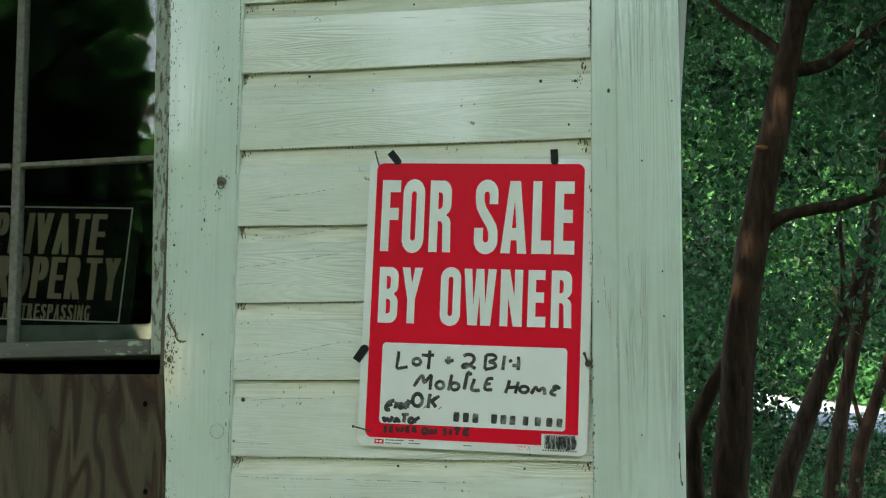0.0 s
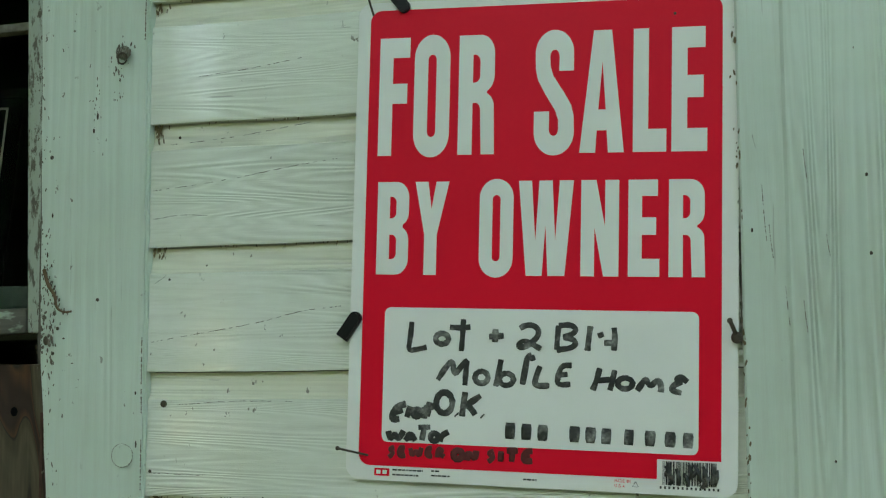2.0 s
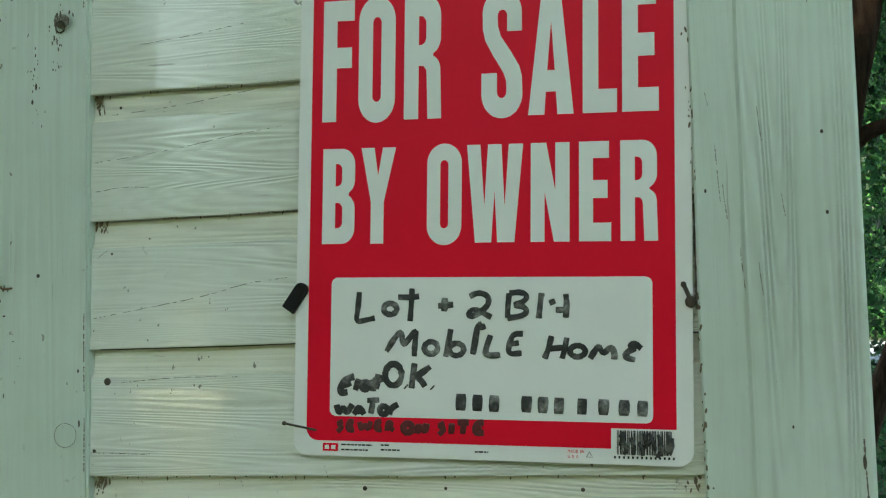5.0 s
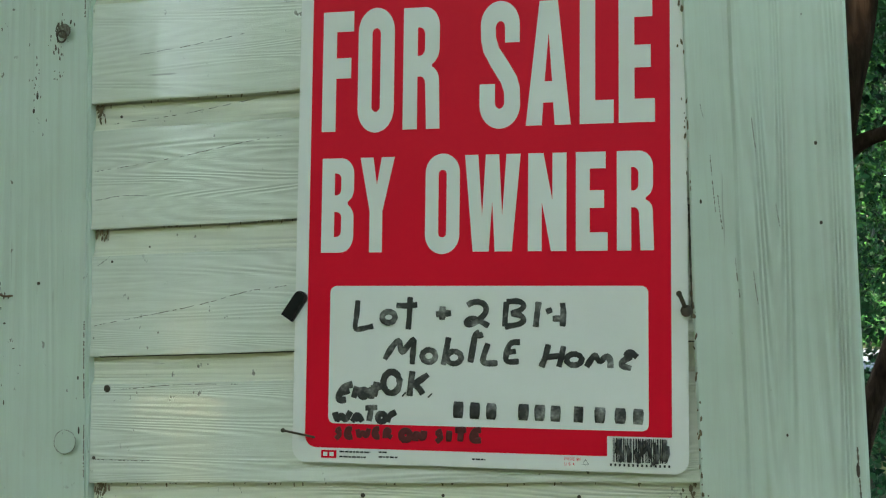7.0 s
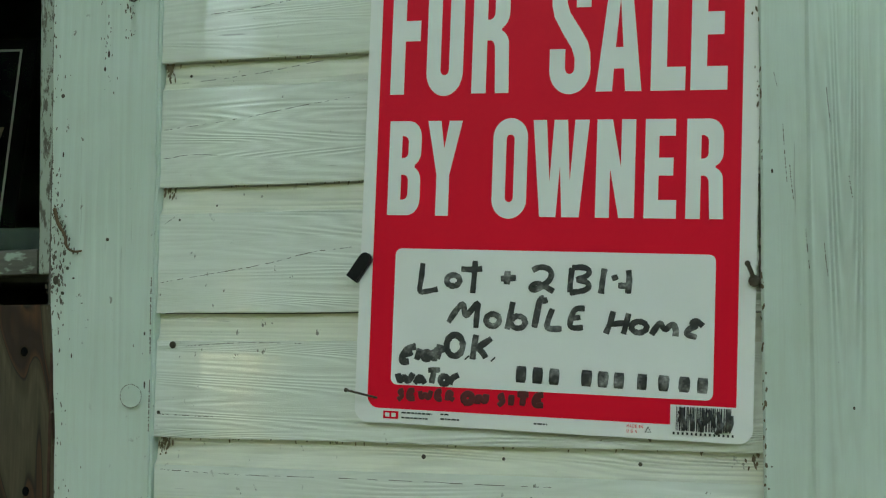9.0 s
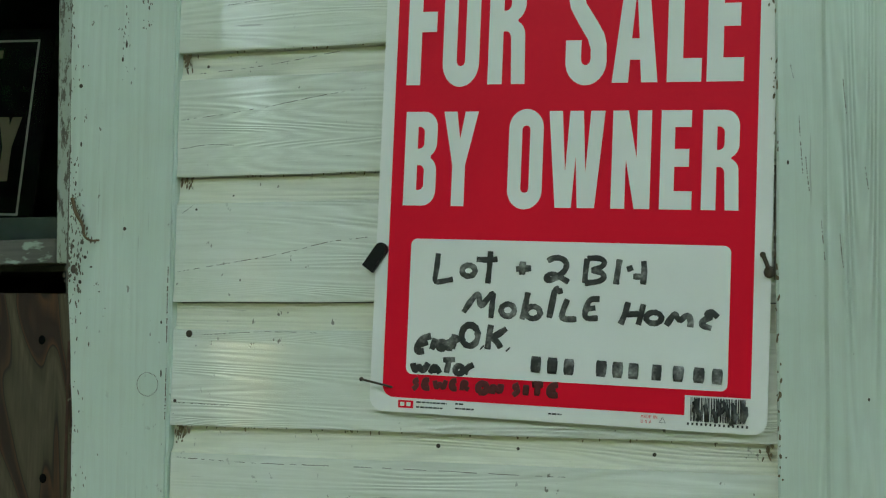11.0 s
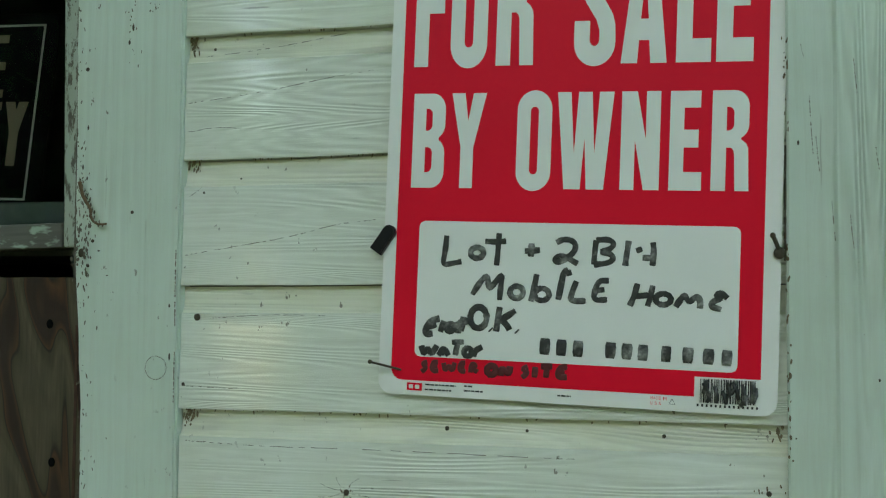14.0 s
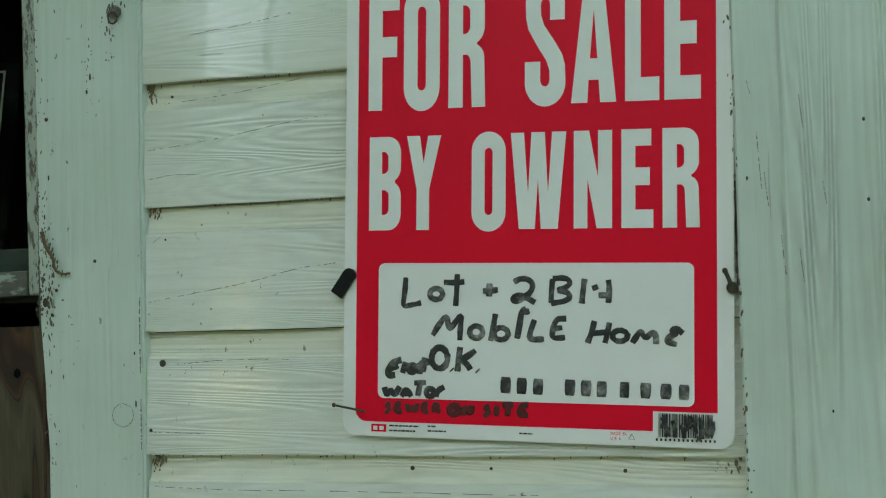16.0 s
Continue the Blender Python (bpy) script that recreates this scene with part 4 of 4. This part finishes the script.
bpy.context.view_layer.update()
cap(-0.1855, -0.0925, -0.1695, -0.0685, 0.0125, "black plastic clip angled over the sign edge")
cap(-0.1455, 0.2405, -0.1295, 0.2215, 0.012, "black plastic clip tilted on the top edge")
cap(0.1158, 0.2455, 0.1175, 0.2215, 0.0115, "upright black plastic clip on the top edge")


def loose_nail(points, radius, head, label):
    ob = thing("nail", label, "nail", sale.matrix_world, "nails holding the sale sign")
    part("shank", tube(smooth_line(points, 2), [radius, radius], 7), RUST, ob)
    bm = bmesh.new()
    bmesh.ops.create_uvsphere(bm, u_segments=10, v_segments=6, radius=head, matrix=pose(*points[-1]))
    part("head", bm, RUST, ob)
    return ob


loose_nail([(-0.154, 0.004, -0.2025), (-0.166, -0.009, -0.1985), (-0.1815, -0.018, -0.1945)], 0.0011, 0.0021, "bent dark nail standing out of the sign corner")
loose_nail([(-0.1635, 0.004, 0.2155), (-0.1655, -0.009, 0.228), (-0.167, -0.016, 0.2385)], 0.0011, 0.0018, "dark nail standing out of the sign corner")
loose_nail([(0.1785, 0.004, -0.0835), (0.1765, -0.006, -0.083), (0.1738, -0.010, -0.076), (0.171, -0.009, -0.070)], 0.0019, 0.0026, "bent rusty nail hooked over the sign edge")
rust_blob = bmesh.new()
bmesh.ops.create_uvsphere(rust_blob, u_segments=12, v_segments=8, radius=0.0048, matrix=pose(0.1768, -0.005, -0.0845) @ Matrix.Diagonal((1, 0.7, 1.1, 1)))
tagged(part("rusty_nail_head", rust_blob, RUST), "rusty round nail head beside the sign", "nail").matrix_world = sale.matrix_world
nail_head(0.122, 0.2085, 0.0022, -0.001, sale)


# ---- ground and road ----
def rise(x, y):
    r = max(0.0, y - 3.0)
    return min(0.06 * r, 2.4) * min(1.0, r / 2 + 0.3) + 0.05 * noise.noise((x * 0.35, y * 0.35, 0)) * min(1.0, r / 3)


def sheet(xs, ys, height):
    bm = bmesh.new()
    grid = [[bm.verts.new((x, y, height(x, y))) for x in xs] for y in ys]
    for a, b in zip(grid, grid[1:]):
        for k in range(len(xs) - 1):
            bm.faces.new((a[k], a[k + 1], b[k + 1], b[k])).smooth = True
    return bm


near = [v * 0.75 for v in range(-32, 61)]
tagged(part("ground", sheet([-400, -150, -60] + near + [70, 160, 400], [-400, -150, -60] + near + [70, 160, 400], lambda x, y: rise(x, y) - 0.02), GROUND), "shaded earth with grass and leaf litter", "ground", kind="structure")


def road_mesh():
    bm = bmesh.new()
    a, d = Vector((3.3, 23.8)), Vector((0.32, -0.947))
    across = Vector((0.947, 0.32))
    rings = []
    for i in range(-40, 26):
        c = a + d * i * 1.0
        rings.append([bm.verts.new((*(c + across * w), rise(*(c + across * w)) + 0.02 + (0.04 if abs(w) < 1.2 else 0))) for w in (-1.5, -1.1, 0, 1.1, 1.5)])
    for p, q in zip(rings, rings[1:]):
        for k in range(4):
            bm.faces.new((p[k], p[k + 1], q[k + 1], q[k])).smooth = True
    bmesh.ops.recalc_face_normals(bm, faces=bm.faces)
    return bm


tagged(part("road", road_mesh(), GRAVEL), "pale sunlit gravel road beyond the trees", "road", kind="structure")


# ---- trees ----
def tree(label, trunk, radii, limbs, leaf_boxes, leaf_size, seed, group="trees beside the house"):
    base = Vector(trunk[0])
    ob = thing("tree", label, "tree", Matrix.Translation(base), group)
    rel = lambda pts: [Vector(p) - base for p in pts]
    line = smooth_line(rel(trunk), 2)
    part("trunk", tube(line, np.interp(np.linspace(0, 1, len(line)), np.linspace(0, 1, len(radii)), radii).tolist(), 12, 0.25), BARK, ob)
    for pts, r0, r1 in limbs:
        line = smooth_line(rel(pts), 2)
        part("limb", tube(line, np.linspace(r0, r1, len(line)).tolist(), 8, 0.2), BARK, ob)
    rng = np.random.default_rng(seed)
    centres = [clumps(rng, lo, hi, n, per, spread, 6) for lo, hi, n, per, spread in leaf_boxes]
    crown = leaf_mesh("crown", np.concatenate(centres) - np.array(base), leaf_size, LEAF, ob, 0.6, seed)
    return ob


leaning_tree = tree("leaning brown-barked tree with forked limbs near the house corner",
     [(0.57, 4.0, -0.05), (0.60, 4.0, 1.0), (0.645, 4.0, 1.5), (0.71, 4.0, 2.06), (0.79, 4.0, 2.47), (0.87, 4.0, 2.81), (0.945, 4.0, 3.15), (1.02, 4.02, 3.5), (1.15, 4.1, 4.6), (1.2, 4.2, 6.0)],
     [0.13, 0.095, 0.085, 0.078, 0.072, 0.07, 0.06, 0.05, 0.04, 0.02],
     [([(0.945, 4.0, 3.12), (1.1, 3.98, 3.12), (1.27, 3.95, 3.24), (1.45, 3.9, 3.36), (1.9, 3.8, 3.5)], 0.04, 0.015),
      ([(0.93, 4.0, 3.2), (0.80, 4.05, 3.34), (0.66, 4.1, 3.46), (0.5, 4.2, 3.7)], 0.03, 0.012),
      ([(0.76, 4.0, 2.28), (0.86, 3.98, 2.38), (1.0, 3.95, 2.41), (1.2, 3.92, 2.43), (1.5, 3.9, 2.55)], 0.042, 0.018),
      ([(1.0, 4.0, 3.4), (1.2, 4.0, 3.7), (1.5, 4.0, 4.2)], 0.045, 0.02),
      ([(0.60, 4.25, 0.0), (0.42, 4.4, 1.24), (0.53, 4.4, 1.52), (0.68, 4.4, 1.76), (0.75, 4.4, 2.2)], 0.05, 0.035)],
     [((-1.5, 2.8, 4.2), (2.6, 6.0, 7.5), 300, 40, 0.16), ((1.15, 3.4, 2.2), (2.2, 4.6, 2.9), 18, 22, 0.09), ((0.2, 4.5, 2.6), (1.9, 6.6, 4.6), 60, 60, 0.13), ((1.15, 4.4, 1.9), (1.9, 5.5, 2.6), 14, 26, 0.1), ((0.95, 3.8, 2.75), (2.4, 5.6, 4.8), 190, 55, 0.13), ((0.2, 4.6, 3.0), (0.9, 6.0, 4.6), 30, 44, 0.1)], 0.056, 3)
scar = bmesh.new()
bmesh.ops.create_icosphere(scar, subdivisions=2, radius=0.03, matrix=pose(0.80, 3.925, 2.72) @ Matrix.Diagonal((1.1, 0.5, 0.5, 1)))
part("scar", scar, plain("orange_brown_scar", (0.16, 0.05, 0.012), 0.9, vary=0.35, scale=60.0), leaning_tree, "orange-brown torn limb scar").matrix_parent_inverse = Matrix.Translation((-0.57, -4.0, 0.05))
tree("slender leaning tree in the woodland edge", [(1.05, 7.0, 0.2), (1.14, 7.0, 0.9), (1.39, 7.0, 1.5), (1.56, 7.0, 1.91), (1.73, 7.0, 2.33), (2.1, 7.1, 3.6), (2.3, 7.2, 6)], [0.12, 0.085, 0.07, 0.06, 0.055, 0.04, 0.02],
     [([(1.5, 7.0, 1.75), (1.62, 6.9, 2.2), (1.6, 6.9, 2.9)], 0.03, 0.012)], [((-0.5, 6, 2.5), (4.5, 9, 7.5), 200, 60, 0.2)], 0.055, 5)
tree("thin grey-barked tree in the woodland edge", [(1.56, 8.0, 0.25), (1.63, 8.0, 0.8), (1.73, 8.0, 1.42), (1.86, 8.0, 1.96), (1.99, 8.0, 2.5), (2.2, 8.0, 4), (2.2, 8, 6.5)], [0.1, 0.07, 0.06, 0.055, 0.045, 0.035, 0.02],
     [([(1.9, 8.0, 2.1), (2.1, 7.9, 2.3), (2.4, 7.8, 2.9)], 0.025, 0.01)], [((0.2, 8, 2.2), (5.5, 11, 8), 220, 60, 0.22)], 0.058, 7)
tree("thin dark tree in the woodland edge", [(1.93, 9.0, 0.3), (1.99, 9.0, 1.0), (2.17, 9.0, 1.5), (2.3, 9.0, 1.8), (2.6, 9.0, 3), (2.8, 9.2, 6)], [0.09, 0.065, 0.055, 0.05, 0.04, 0.02],
     [([(2.05, 9, 1.2), (1.9, 9, 1.9), (1.85, 9, 2.6)], 0.022, 0.01)], [((0.5, 9.5, 1.9), (7, 14, 8.5), 270, 60, 0.28)], 0.062, 9)

rng = np.random.default_rng(21)


def woods(name, label, centres, size, seed, material=LEAF_FAR):
    return tagged(leaf_mesh(name, centres, size, material, None, 0.4, seed), label, "foliage", kind="stuff")


# low growth under the trees
low = clumps(rng, (-0.5, 5.0, 0.0), (6, 17, 0.35), 600, 34, 0.13)
low[:, 2] += 0.05 * (low[:, 1] - 3.5)
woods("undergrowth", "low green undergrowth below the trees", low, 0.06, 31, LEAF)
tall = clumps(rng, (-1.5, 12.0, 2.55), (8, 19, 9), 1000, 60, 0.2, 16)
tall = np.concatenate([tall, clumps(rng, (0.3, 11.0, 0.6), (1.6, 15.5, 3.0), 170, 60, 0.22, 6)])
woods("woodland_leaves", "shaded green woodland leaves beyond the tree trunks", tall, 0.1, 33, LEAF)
# Boughs added overhead so the woodland edge falls into patchy shade.
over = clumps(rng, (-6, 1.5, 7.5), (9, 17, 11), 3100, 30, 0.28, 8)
woods("overhead_boughs", "leafy boughs added high overhead to shade the woodland edge", over, 0.17, 34, LEAF)
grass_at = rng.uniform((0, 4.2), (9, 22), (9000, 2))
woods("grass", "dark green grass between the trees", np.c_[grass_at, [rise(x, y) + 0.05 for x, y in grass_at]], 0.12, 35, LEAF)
# Canopy above the house, out of view, added to keep sun off the trunks.
canopy = clumps(rng, (-6, -1.0, 7.5), (7, 3.6, 10.5), 1400, 26, 0.35)
woods("woodland_canopy", "high leafy canopy added out of view to shade the trees", canopy, 0.2, 36)
along, out = rng.uniform(-16, 9, 3000), rng.uniform(1.8, 9.0, 3000)
verge = np.c_[3.3 + 0.32 * along + 0.947 * out, 23.8 - 0.947 * along + 0.32 * out]
verge = np.c_[verge, [rise(x, y) + h for (x, y), h in zip(verge, rng.uniform(0.05, 0.9, 3000))]]
verge = (verge[:, None, :] + rng.normal(size=(3000, 24, 3)) * 0.25).reshape(-1, 3)
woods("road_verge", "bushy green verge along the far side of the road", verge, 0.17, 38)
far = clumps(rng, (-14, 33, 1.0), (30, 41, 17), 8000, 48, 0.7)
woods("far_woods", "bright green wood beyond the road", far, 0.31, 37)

# unseen trees round the clearing, behind and above the viewer, thickened to darken glass
ang = np.concatenate([rng.uniform(radians(150), radians(390), 3600), rng.uniform(radians(190), radians(241), 1500)])
rad = rng.uniform(9.0, 13.0, 5100)
ringed = np.c_[rad * np.cos(ang) - 0.5, rad * np.sin(ang) - 1.0, np.concatenate([rng.uniform(0.0, 5.2, 3600), rng.uniform(0.0, 8.0, 1500)])]
ringed = (ringed[:, None, :] + rng.normal(size=(5100, 26, 3)) * 0.6).reshape(-1, 3)
# openings cut through boughs, aimed so bright sky glints on glossy paint in view
lane = np.degrees(np.arctan2(ringed[:, 1] + 1.0, ringed[:, 0] + 0.5)) % 360
high = ringed[:, 2]
glints = ((abs(lane - 243.3) < 2.0) & (high > 0.7) & (high < 2.4)) | ((abs(lane - 243.5) < 2.0) & (high > 4.1)) | ((abs(lane - 261.0) < 1.9) & (high > 3.8))
ringed = ringed[~glints]
woods("surrounding_woods", "unseen dense green woods added round the clearing", ringed, 0.34, 39)

# unseen tree added in front of the house; its crown keeps sun off the wall
crown_at = clumps(rng, (-4.4, -4.9, 4.8), (3.2, -0.9, 7.4), 3300, 26, 0.22)
shade = thing("tree", "unseen tree added so its dense leafy crown blocks the sun", "tree", pose(3.6, -4.2, 0), "trees beside the house")
part("trunk", tube([(0, 0, -0.05), (-0.1, 0.1, 2.0), (-0.4, 0.3, 4.2), (-1.4, 0.9, 5.6), (-3.2, 1.6, 6.2)], [0.26, 0.2, 0.17, 0.11, 0.04], 12, 0.2), BARK, shade)
leaf_mesh("crown", crown_at - np.array((3.6, -4.2, 0)), 0.16, LEAF, shade, 0.7, 41)
